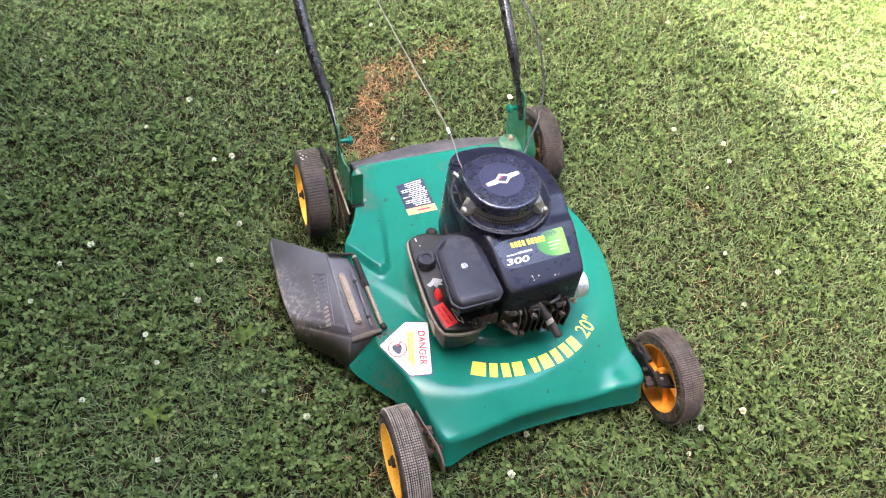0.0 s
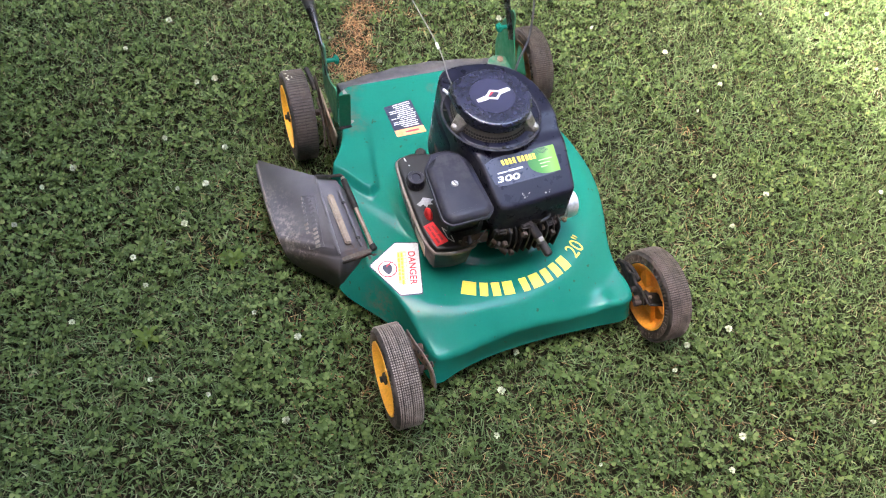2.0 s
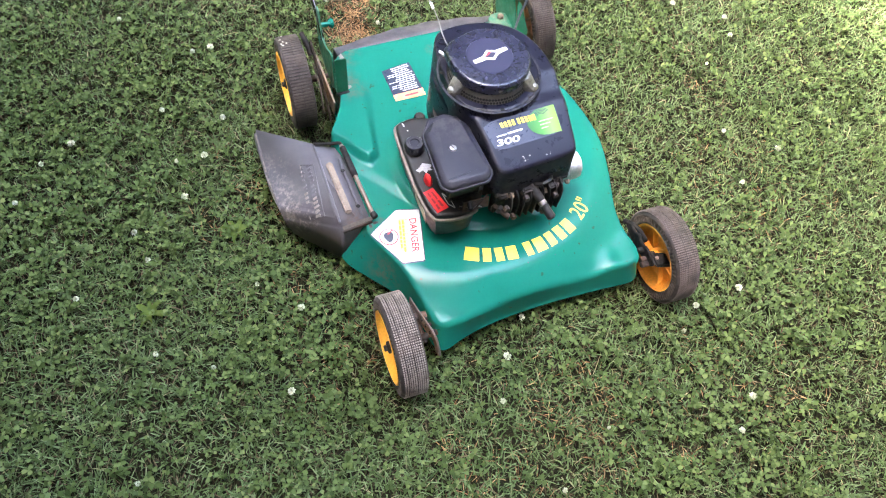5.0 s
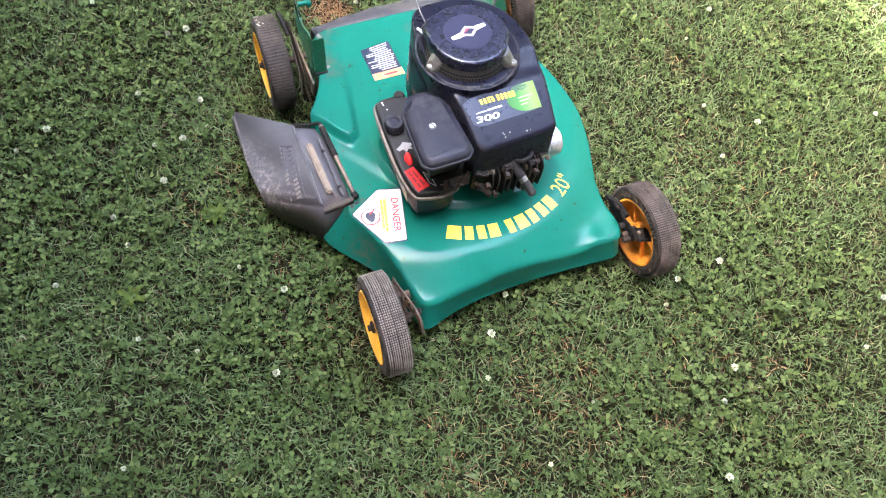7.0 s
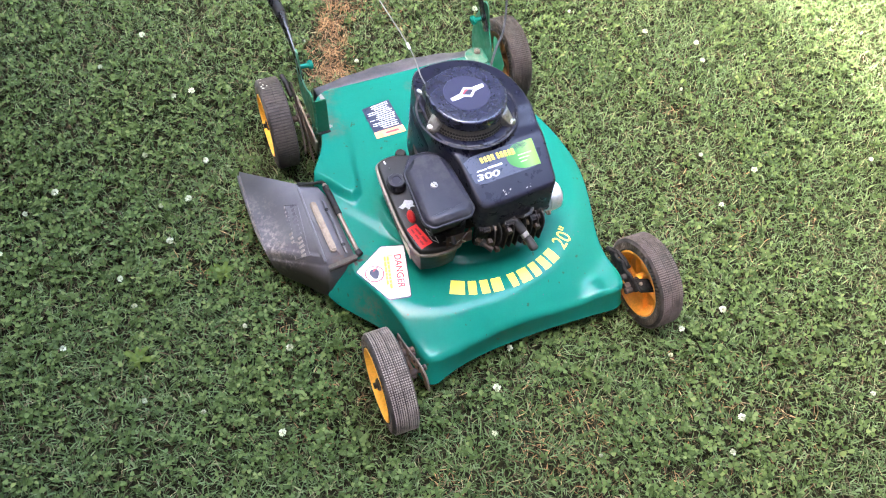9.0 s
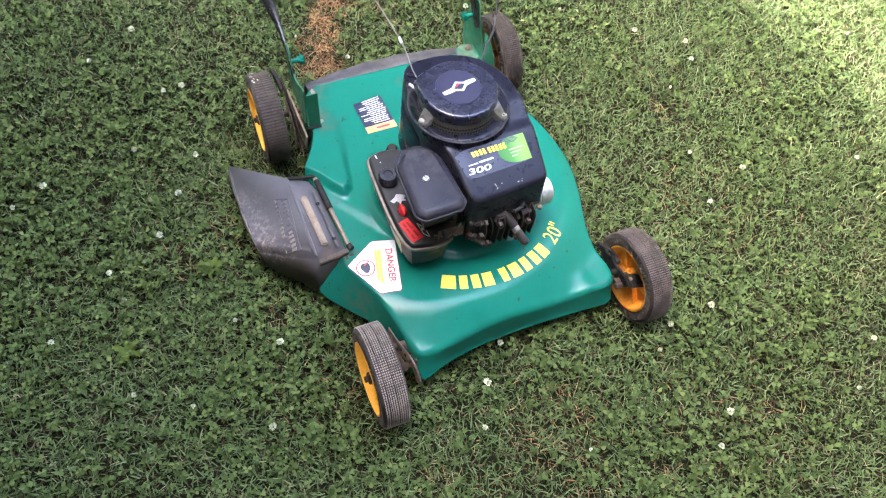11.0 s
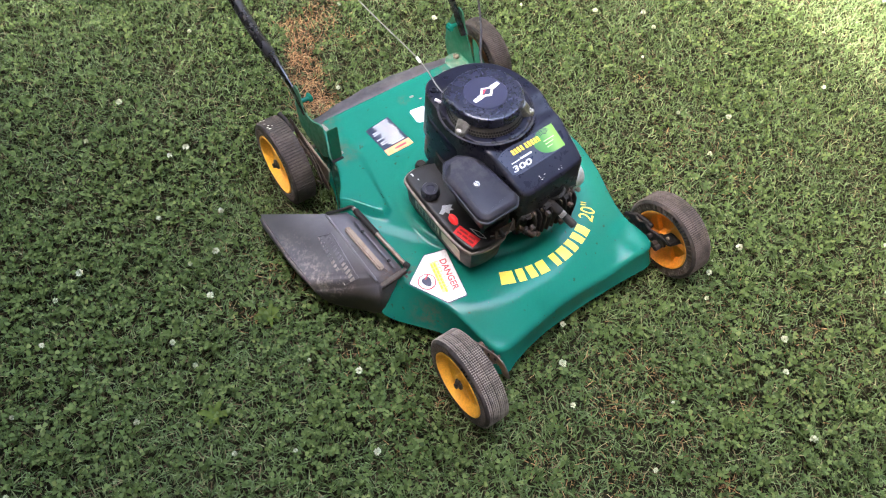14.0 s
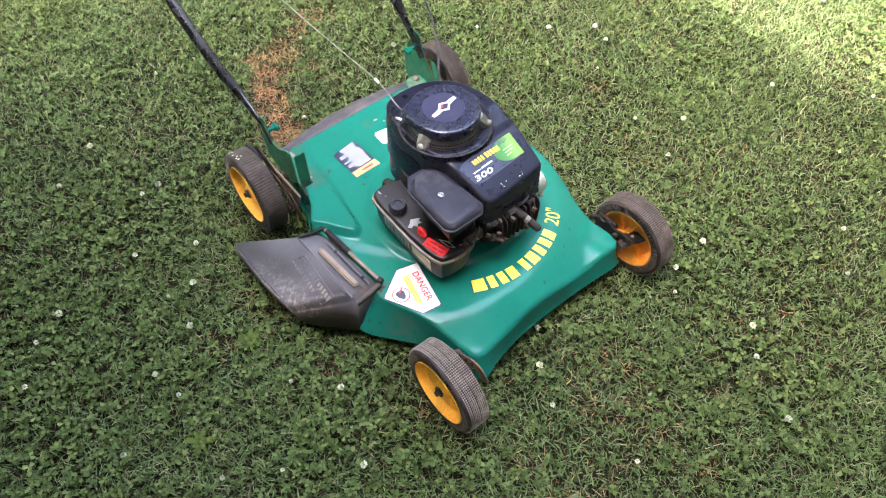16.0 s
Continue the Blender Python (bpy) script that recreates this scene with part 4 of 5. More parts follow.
    part("hinge_sleeve", rod((-0.2505, 0.076, 0.139), (-0.2445, 0.006, 0.1373), 0.0062, 14), IRON, ch, "dark brown hinge sleeve")
    part("hinge_ear", tube(spline([(-0.25, 0.08, 0.139), (-0.2535, 0.0885, 0.138), (-0.268, 0.096, 0.131), (-0.297, 0.112, 0.1205)]), lambda t: (0.0034, 0.003), 10), IRON, ch, "dark bent hinge ear")
    part("hinge_ear", block(0.058, 0.007, 0.003, pose(-0.266, -0.0885, 0.1275, 28, -12, 0), 0.0012), LEVER, ch, "rusty bent hinge ear")
    part("hinge_ear", block(0.056, 0.003, 0.009, pose(-0.268, -0.0935, 0.1225, 0, -12, 0), 0.0012), RUST, ch, "rusty bent hinge ear")
    part("hinge_end", rod((-0.2335, -0.0895, 0.134), (-0.237, -0.079, 0.1352), 0.0062, 12, 0.001), IRON, ch)
    for p in ((-0.262, 0.03), (-0.256, -0.055)):
        part("rivet", lathe([(0, 0.002), (0.003, 0.0017), (0.004, 0), (0, 0)], 12, Matrix.Translation((*p, hinge_flat(*p) + 0.004))), HOLE, ch)


build_chute()


def rear_flap():
    bm = bmesh.new()
    n = 24
    rows = []
    for s, (dy, z) in enumerate(((0.0, 0.122), (0.02, 0.121), (0.045, 0.112), (0.058, 0.09), (0.064, 0.04))):
        rows.append([bm.verts.new((-0.195 + 0.375 * i / n, 0.322 + 0.008 * i / n + dy * (0.7 + 0.5 * math.sin(math.pi * i / n)), z + 0.0015 * math.sin(i * 1.3 + s))) for i in range(n + 1)])
    for a, b in zip(rows, rows[1:]):
        for i in range(n):
            bm.faces.new((a[i], a[i + 1], b[i + 1], b[i]))
    fl = part("rear_flap", bm, FLAP, mower, "dusty dark grey trailing flap behind the deck")
    sol = fl.modifiers.new("sheet", "SOLIDIFY")
    sol.thickness = 0.003


rear_flap()


def handle():
    # brackets
    right = plate([(0.222, 0.118), (0.236, 0.212), (0.245, 0.214), (0.286, 0.188), (0.318, 0.19), (0.33, 0.238), (0.35, 0.24), (0.356, 0.17), (0.34, 0.118)], 0.003, Matrix(((0, 0, 1, -0.2255), (1, 0, 0, 0), (0, 1, 0, 0), (0, 0, 0, 1))), 0)
    b = part("handle_bracket", right, GREEN_PLAIN, mower, "green steel handle bracket bolted to the deck")
    part("bracket_flange", block(0.022, 0.05, 0.003, pose(-0.213, 0.238, deck_height(-0.213, 0.238) + 0.002, 0, 0, 0), 0.001), GREEN_PLAIN, b)
    part("bracket_web", block(0.024, 0.003, 0.084, pose(-0.2125, 0.2155, 0.177, -6, 0, 0), 0.0012), GREEN_PLAIN, b)
    part("foot_slot", block(0.026, 0.008, 0.003, pose(-0.2125, 0.2085, deck_height(-0.2125, 0.2085) + 0.0012, 0, 0, 4), 0.001), IRON, b, "dark slot where the bracket enters the deck")
    part("wing_bolt", join(rod((-0.226, 0.336, 0.2), (-0.196, 0.336, 0.2), 0.005), block(0.01, 0.02, 0.014, pose(-0.2, 0.336, 0.2), 0.003)), GREEN, b, "green knob bolt")
    left = plate([(0.272, 0.116), (0.29, 0.15), (0.33, 0.208), (0.342, 0.248), (0.362, 0.25), (0.378, 0.215), (0.398, 0.172), (0.4, 0.12), (0.385, 0.09), (0.34, 0.09)], 0.003, Matrix(((0, 0, 1, 0.193), (1, 0, 0, 0), (0, 1, 0, 0), (0, 0, 0, 1))), 0)
    b2 = part("handle_bracket", left, GREEN_PLAIN, mower, "green steel handle bracket beside the rear wheel")
    part("bracket_web", plate([(0, 0), (0.03, 0.0), (0.012, 0.07), (0, 0.085)], 0.003, Matrix(((1, 0, 0, 0.193), (0, 0.35, 1, 0.273), (0, 1, 0, 0.12), (0, 0, 0, 1)))), GREEN_PLAIN, b2)
    part("wing_bolt", join(rod((0.165, 0.35, 0.212), (0.2, 0.35, 0.212), 0.005), block(0.012, 0.02, 0.014, pose(0.166, 0.35, 0.212), 0.003)), GREEN, b2, "green knob bolt")
    part("foot_plate", shell([(0.145, 0.3), (0.2, 0.295), (0.2, 0.35), (0.15, 0.352)], lambda x, y: deck_height(x, y) + 0.0035, 0.12, 0.003), worn("dirty_foot_paint", (0.005, 0.125, 0.07), (0.2, 0.17, 0.12), 0.6, 1.0, 300, 28), b2, "pressed green foot with dirt")
    part("foot_bolt", lathe([(0, 0.007), (0.004, 0.007), (0.008, 0.004), (0.008, 0), (0, 0)], 6, Matrix.Translation((0.178, 0.335, 0.131))), TAN, b2)

    # tubes: flat at the foot, round above, joined by the grip bar out behind
    def width(t):
        k = smoothstep(0.17, 0.36, t)
        return (0.0035 + 0.009 * k, 0.013 - 0.0005 * k)

    rt = spline([(-0.223, 0.318, 0.178), (-0.224, 0.345, 0.205), (-0.227, 0.42, 0.246), (-0.24, 0.48, 0.296), (-0.252, 0.59, 0.382), (-0.258, 0.78, 0.525), (-0.258, 1.02, 0.7), (-0.258, 1.25, 0.87)], 10)
    part("handle_tube", tube(rt, width, 14), TUBE, mower, "glossy black steel handle tube, flattened at the foot")
    lt = spline([(0.186, 0.322, 0.2), (0.184, 0.35, 0.235), (0.178, 0.407, 0.315), (0.178, 0.504, 0.386), (0.185, 0.7, 0.525), (0.19, 0.95, 0.7), (0.19, 1.19, 0.87)], 10)
    part("handle_tube", tube(lt, width, 14), TUBE, mower, "glossy black steel handle tube, flattened at the foot")
    part("grip_bar", tube(spline([(-0.258, 1.25, 0.87), (-0.253, 1.31, 0.912), (-0.2, 1.345, 0.935), (-0.03, 1.345, 0.935), (0.14, 1.32, 0.935), (0.185, 1.26, 0.912), (0.19, 1.19, 0.87)], 8), 0.011, 14), TUBE, mower, "black steel grip bar")


handle()

# ---- the engine ----
AX, AY = -0.010, 0.002                     # crankshaft


def shroud_top(x, y):
    round_part = 1 - smoothstep(0.083, 0.09, math.hypot(x - AX - 0.002, y - AY))
    return 0.339 - 0.4 * max(0.0, -0.078 - y) + 0.0115 * max(round_part, smoothstep(-0.055, -0.015, y))


def build_shroud():
    out = [(-0.05, -0.155), (-0.044, -0.167), (-0.03, -0.1715), (0.086, -0.1625), (0.095, -0.159), (0.098, -0.149), (0.104, -0.07), (0.108, -0.005), (0.099, 0.055), (0.07, 0.1), (0.02, 0.124), (-0.045, 0.124), (-0.072, 0.108),
           (-0.083, 0.06), (-0.084, 0.0), (-0.08, -0.045), (-0.061, -0.078), (-0.0545, -0.12)]
    sh = part("engine_shroud", shell(out, shroud_top, 0.243, 0.0055, -0.002, 3, tuple(np.linspace(0.97, 0.2, 30))), BLACK, mower, "glossy black engine shroud with scuffs")
    # raised ring and bolt holes round the starter
    ring = [(0.0875, 0.0), (0.0875, 0.0022), (0.0895, 0.0032), (0.0915, 0.0022), (0.0915, 0.0)]
    part("shroud_ring", lathe([(r - 0.0025, z * 0.4) for r, z in ring], 64, pose(AX + 0.002, AY, 0.35), False), BLACK, sh)
    for a in (-160, -118, -95, -55, -25, 15, 140, 165):
        x, y = AX + 0.002 + 0.081 * math.cos(radians(a)), AY + 0.081 * math.sin(radians(a))
        part("bolt_hole", lathe([(0, 0.0006), (0.003, 0.0006), (0.0036, 0.0)], 12, pose(x, y, 0.3507)), HOLE, sh)
    part("bolt_boss", lathe([(0, 0.001), (0.004, 0.001), (0.0045, 0.003), (0.0065, 0.003), (0.0075, 0.0)], 16, pose(-0.062, 0.09, 0.3505)), BLACK, sh)
    # rear-left flank bulge
    part("shroud_flank", shell([(-0.088, -0.03), (-0.088, 0.07), (-0.07, 0.1), (-0.05, 0.05), (-0.05, -0.04)], 0.31, 0.2, 0.012, -0.002), BLACK, sh)
    # label
    lab = [(-0.054, -0.088), (0.079, -0.0805), (0.08, -0.127), (-0.0415, -0.1345)]
    lb = part("engine_label", decal(lab, shroud_top, 0.0007, 1), NAVY, mower, "dark blue engine label with lime green disc")
    a, b, c, d = (Vector(p) for p in lab)
    disc = []
    for k in range(24):
        t = radians(90 + 180 * k / 23)
        disc.append((0.057 + 0.034 * math.cos(t), -0.1045 + 0.0218 * math.sin(t)))
    disc += [(0.0785, -0.126), (0.0775, -0.0818)]
    part("label_disc", decal(disc, shroud_top, 0.0012), LIME, lb, "lime green half disc")
    for k in range(9):
        u0 = 0.215 + 0.053 * k + 0.02 * (k > 3)
        part("letter_block", decal(quad_on(lab, u0, u0 + 0.036, 0.12 + 0.006 * k, 0.32 + 0.006 * k), shroud_top, 0.0019), GOLD, lb)
    part("number_mark", lettering("300", 0.0135, lambda x, y: (-0.0175 + x * 1.0 + 0.2 * y, -0.1225 + y + 0.02 * x), shroud_top, 0.0014, 2.1), WHITE, lb, "white number")
    part("text_line", decal(quad_on(lab, 0.1, 0.24, 0.52, 0.56), shroud_top, 0.0013), WHITE, lb)
    part("text_line", decal(quad_on(lab, 0.26, 0.47, 0.5, 0.56), shroud_top, 0.0013), WHITE, lb)
    part("label_rule", decal(quad_on(lab, 0.02, 0.98, 0.955, 0.975), shroud_top, 0.0013), INK, lb, "dark rule along the foot")
    for k in range(3):
        part("text_line", decal(quad_on(lab, 0.72, 0.92 - 0.05 * k, 0.44 + 0.12 * k, 0.47 + 0.12 * k), shroud_top, 0.0017), LIME_PALE, lb)
    for k in range(5):
        r0 = 0.007 + 0.0028 * k
        pts = [(0.05 + r0 * math.cos(t), -0.097 + 0.75 * r0 * math.sin(t)) for t in np.linspace(0.6, 2.6, 12)]
        pts += [(0.05 + (r0 + 0.0012) * math.cos(t), -0.097 + 0.75 * (r0 + 0.0012) * math.sin(t)) for t in np.linspace(2.6, 0.6, 12)]
        part("label_arc", decal(pts, shroud_top, 0.0018), NAVY, lb)
    # paint scratches near the front edge
    rnd = random.Random(5)
    for k in range(9):
        x, y = rnd.choice((0.0, 0.004, 0.035, 0.05)) + rnd.uniform(-0.005, 0.008), -0.15 - rnd.random() * 0.009
        w, h = rnd.uniform(0.0008, 0.003), rnd.uniform(0.0005, 0.003)
        part("scuff", decal([(x, y), (x + w, y + 0.0006), (x + w * 0.7, y + h), (x - 0.0005, y + h * 0.6)], shroud_top, 0.0006, 0, 0), CREAM, sh)
    return sh


shroud = build_shroud()


def build_starter():
    circ = []
    for k in range(64):
        a = 2 * math.pi * k / 64
        r = 0.0668 + 0.0135 * math.exp(-((math.degrees(a) - 141) / (12 if math.degrees(a) < 141 else 20)) ** 2)
        circ.append((AX + r * math.cos(a), AY + r * math.sin(a)))
    st = part("recoil_starter", shell(circ, lambda x, y: 0.3895 - 0.9 * max(0.0, math.hypot(x - AX, y - AY) - 0.0685), 0.3695, 0.006, 0.001, 0), COVER, mower, "dark navy round recoil starter cover")
    part("starter_disc", lathe([(0, 0.0012), (0.0385, 0.0012), (0.0395, 0.0)], 64, pose(AX - 0.002, AY + 0.002, 0.3895)), BADGE, st, "smooth navy badge disc")
    flat = lambda x, y: 0.391
    c, s = math.cos(radians(14)), math.sin(radians(14))
    turn = lambda p: (AX - 0.001 + c * p[0] - s * p[1], AY + 0.001 + s * p[0] + c * p[1])
    bar = [(-0.033, -0.0035), (-0.02, -0.0052), (0.033, -0.0035), (0.033, 0.0035), (0.02, 0.0052), (-0.033, 0.0035)]
    dia = [(-0.019, 0.0), (0.0, -0.0125), (0.019, 0.0), (0.0, 0.0125)]
    part("badge_bar", decal([turn(p) for p in bar], flat, 0.0006, 0, 0), WHITE, st)
    part("badge_diamond", decal([turn(p) for p in dia], flat, 0.0010, 0, 0), WHITE, st)
    part("badge_heart", decal([turn((p[0] * 0.62, p[1] * 0.62)) for p in dia], flat, 0.0014, 0, 0), BADGE, st)
    part("badge_mark", decal([turn(p) for p in ((-0.0105, 0.0002), (0.0, 0.0065), (0.0035, 0.0042), (-0.006, 0.0002))], flat, 0.0018, 0, 0), RED, st)
    scr = part("screen", lathe([(0.0735, 0.341), (0.073, 0.3425), (0.066, 0.3605), (0.0635, 0.3705)], 96, pose(AX, AY, 0), False), MESHED, mower, "dark perforated flywheel screen")
    holes = bmesh.new()
    slope = math.atan2(0.0195, 0.008)
    for row in range(4):
        t = 0.13 + 0.25 * row
        r, z = 0.074 - 0.008 * t, 0.341 + 0.0195 * t
        for k in range(84):
            a = 2 * math.pi * (k + 0.5 * (row % 2)) / 84
            m = pose(AX + r * math.cos(a), AY + r * math.sin(a), z, 0, 0, math.degrees(a)) @ pose(0, 0, 0, 0, 90 - math.degrees(math.pi / 2 - slope), 0) @ Matrix.Translation((0, 0, 0.0004))
            bmesh.ops.create_circle(holes, cap_ends=True, radius=0.00235, segments=6, matrix=m)
    tagged(part("perforation", holes, HOLE, scr, "", 0), kind="stuff")
    for (x, y, z) in ((-0.0845, -0.0205, 0.3495), (0.0535, -0.0495, 0.3495), (0.03, 0.0745, 0.3495)):
        d = Vector((AX - x, AY - y, 0)).normalized()
        n = Vector((-d.y, d.x, 0))
        foot = [Vector((x, y, 0)) + n * 0.008 - d * 0.006, Vector((x, y, 0)) - n * 0.008 - d * 0.006, Vector((x, y, 0)) - n * 0.016 + d * 0.024, Vector((x, y, 0)) + n * 0.016 + d * 0.024]
        part("mount_ear", shell([(p.x, p.y) for p in foot], lambda px, py: z + 0.004 + min(0.02, 2.7 * max(0.0, (Vector((px, py, 0)) - Vector((x, y, 0))).dot(d) - 0.001)), z - 0.002, 0.002, 0, 1), EAR, st, "worn steel mounting ear")
        part("mount_screw", lathe([(0, 0.006), (0.0042, 0.0058), (0.006, 0.004), (0.0065, 0.0), (0, 0)], 16, pose(x, y, z + 0.003)), ZINC, st, "silver mounting screw")
    # white scrape beside the starter, modelled as a short thin tube
    part("white_scrape", tube(spline([(-0.07, 0.056, 0.3535), (-0.0715, 0.062, 0.353), (-0.074, 0.068, 0.3525)]), 0.0026, 10), WHITE, st, "small white scrape")
    rope = spline([(-0.06, 0.05, 0.366), (-0.066, 0.075, 0.376), (-0.07, 0.127, 0.398), (-0.095, 0.25, 0.43), (-0.128, 0.37, 0.478), (-0.175, 0.55, 0.55), (-0.24, 0.8, 0.56)], 10)
    part("starter_rope", tube(rope, 0.0012, 8), CORD, mower, "grey starter rope running up to the handle")
    part("rope_ferrule", rod((-0.0698, 0.123, 0.3961), (-0.071, 0.134, 0.4001), 0.0025, 10), WHITE, mower, "white rope ferrule")


build_starter()


def mitred(pts, d):
    """The polygon moved inwards by d with true corners (points run anticlockwise or clockwise)."""
    n = len(pts)
    side = 1 if sum(pts[i][0] * pts[(i + 1) % n][1] - pts[(i + 1) % n][0] * pts[i][1] for i in range(n)) > 0 else -1
    res = []
    for i in range(n):
        a, b, c = Vector(pts[i - 1]), Vector(pts[i]), Vector(pts[(i + 1) % n])
        e, f = (b - a).normalized(), (c - b).normalized()
        na, nb = Vector((-e.y, e.x)) * side, Vector((-f.y, f.x)) * side
        res.append(tuple(b + (na + nb) * (d / (1 + na.dot(nb)))))
    return res


def build_air_cleaner():
    out = [(-0.098, -0.036), (-0.07, -0.052), (-0.062, -0.168), (-0.074, -0.181), (-0.138, -0.184), (-0.149, -0.172), (-0.146, -0.068), (-0.126, -0.038)]

    def top(x, y):
        return 0.3225 - 0.035 * (y + 0.1)

    bm = bmesh.new()
    levels = []
    for d, drop, r in ((-0.001, 0.0128, 0.006), (0.0, 0.0085, 0.006), (0.0008, 0.0062, 0.006), (0.0025, 0.0042, 0.0055), (0.0065, 0.0012, 0.005), (0.0085, 0.0003, 0.0045), (0.0105, 0.0, 0.004)):
        ring = round_corners(mitred(out, d), r)
        levels.append([bm.verts.new((x, y, top(x, y) - drop - (0.25 * max(0.0, y + 0.07) if d < 0.01 and d > 0.002 else 0.0))) for x, y in ring])
    for a, b in zip(levels, levels[1:]):
        bridge(bm, a, b)
    bm.faces.new(levels[-1])
    bm.faces.new(list(reversed(levels[0])))
    bmesh.ops.recalc_face_normals(bm, faces=bm.faces)
    ac = part("air_cleaner", bm, SATIN, mower, "matt black air cleaner cover with one screw", 30)
    part("cover_lip", shell(round_corners(mitred(out, -0.003), 0.0055), 0.3135, 0.3085, 0.002, 0.0, 0), SATIN, ac)
    part("cover_base", shell(inset(out, 0.014), 0.3095, 0.262, 0.004, 0.004, 2), TANK, ac, "dirty black air cleaner base")
    part("cover_screw", lathe([(0, 0.0035), (0.0052, 0.003), (0.0062, 0.0), (0, 0)], 24, pose(-0.111, -0.113, top(-0.111, -0.113))), ZINC, ac, "silver slotted screw")
    part("screw_slot", block(0.0012, 0.0105, 0.001, pose(-0.111, -0.113, top(-0.111, -0.113) + 0.0033, 0, 0, 20), 0.0002), HOLE, ac)


build_air_cleaner()


def build_tank():
    out = [(-0.154, 0.046), (-0.118, 0.052), (-0.07, 0.03), (-0.066, -0.165), (-0.09, -0.178), (-0.13, -0.178), (-0.166, -0.163), (-0.1655, 0.03)]
    body = part("fuel_tank", shell(inset(out, 0.003), 0.221, 0.148, 0.006, 0.008, 2), TANK, mower, "dirty black plastic fuel tank beside the engine")
    part("tank_seam", shell(inset(out, -0.0015), 0.2115, 0.2065, 0.0018, 0, 2), RIM_DUST, body, "dusty brown welded seam")
    part("tank_neck", lathe([(0.014, 0), (0.014, 0.012)], 24, pose(-0.143, -0.025, 0.22)), TANK, body)
    cap = [(0, 0.0165), (0.008, 0.0165), (0.009, 0.018), (0.0145, 0.018), (0.0165, 0.0155), (0.0172, 0.002), (0.0165, 0.0)]
    cp = part("fuel_cap", lathe(cap, 32, pose(-0.143, -0.024, 0.222)), SATIN, mower, "black ribbed fuel cap")
    for i in range(16):
        a = 2 * math.pi * i / 16
        part("cap_rib", rod((-0.143 + 0.0172 * math.cos(a), -0.024 + 0.0172 * math.sin(a), 0.225), (-0.143 + 0.0166 * math.cos(a), -0.024 + 0.0166 * math.sin(a), 0.2365), 0.001, 6), SATIN, cp)
    top = lambda x, y: 0.2215
    st = part("red_sticker", decal([(-0.157, -0.118), (-0.138, -0.112), (-0.124, -0.158), (-0.147, -0.164)], top, 0.0006), SCARLET, mower, "bright red sticker with dark print")
    red4 = [(-0.157, -0.118), (-0.138, -0.112), (-0.124, -0.158), (-0.147, -0.164)]
    for u0, pieces in ((0.22, ((0.1, 0.32), (0.37, 0.62), (0.67, 0.9))), (0.58, ((0.14, 0.5), (0.56, 0.86)))):
        for v0, v1 in pieces:
            part("text_line", decal(quad_on(red4, u0, u0 + 0.18, v0, v1), top, 0.001), MAROON, st)
    loop = [(-0.1265, -0.1275), (-0.1165, -0.1435), (-0.1145, -0.162), (-0.123, -0.152)]
    for (ax, ay), (bx, by) in zip(loop, loop[1:] + loop[:1]):
        w = Vector((by - ay, ax - bx)).normalized() * 0.0008
        part("white_tag", decal([(ax - w.x, ay - w.y), (bx - w.x, by - w.y), (bx + w.x, by + w.y), (ax + w.x, ay + w.y)], top, 0.0006, 0, 0), WHITE, body)
    part("white_tag", decal([(-0.155, -0.07), (-0.146, -0.065), (-0.139, -0.058), (-0.13, -0.062), (-0.122, -0.066), (-0.129, -0.071), (-0.126, -0.077), (-0.134, -0.075), (-0.139, -0.081), (-0.143, -0.073), (-0.15, -0.076)], top, 0.0008), FOIL, body, "torn grey foil tag")
    part("primer_bulb", lathe([(0, 0.012), (0.005, 0.011), (0.0085, 0.007), (0.0095, 0.0)], 20, pose(-0.141, -0.096, 0.221) @ Matrix.Diagonal((0.75, 1.35, 1, 1))), SCARLET, body, "red rubber primer bulb")
    for x, y, w, h in ((-0.1465, 0.029, 0.0026, 0.008), (-0.1425, 0.017, 0.002, 0.0026)):
        part("paint_chip", decal([(x, y), (x + w, y - 0.001), (x + w * 0.8, y + h * 0.9), (x - 0.0006, y + h)], top, 0.0006, 0, 0), WHITE, body)
    part("side_sticker", block(0.0008, 0.058, 0.034, pose(-0.1606, -0.118, 0.1855, 0, -6.2, 0), 0.0002), CREAM, body, "soiled cream sticker")
    part("side_sticker", block(0.0008, 0.078, 0.026, pose(-0.1612, -0.042, 0.184, 0, -6.2, 0), 0.0002), FADED, body, "faded grey printed sticker")
    for k in range(7):
        part("text_line", block(0.0006, 0.003 + 0.0025 * (k % 3), 0.019 - 0.002 * (k % 2), pose(-0.1617, -0.012 - 0.0105 * k, 0.184, 0, -6.2, 0), 0.0002), INK, body)
    # carburettor and linkages between tank and air cleaner
    cb = part("carburettor", shell([(-0.118, -0.05), (-0.07, -0.05), (-0.06, -0.165), (-0.09, -0.168), (-0.104, -0.14)], 0.268, 0.215, 0.006), IRON, mower, "greasy dark carburettor under the air cleaner")
    part("choke_plate", block(0.05, 0.003, 0.022, pose(-0.083, -0.1735, 0.236, -18, 6, 5), 0.001), RUST, cb, "brown governor plate")
    part("link_wire", tube(spline([(-0.108, -0.165, 0.228), (-0.1, -0.178, 0.24), (-0.092, -0.1795, 0.231), (-0.085, -0.181, 0.243), (-0.074, -0.18, 0.234)]), 0.0011, 6), EAR, cb, "bright bent link wire")
    part("link_wire", tube(spline([(-0.112, -0.17, 0.23), (-0.095, -0.184, 0.236), (-0.075, -0.178, 0.25), (-0.06, -0.165, 0.246)]), 0.0013, 6), RUST, cb)
    part("link_screw", rod((-0.095, -0.172, 0.245), (-0.097, -0.186, 0.243), 0.004), IRON, cb)


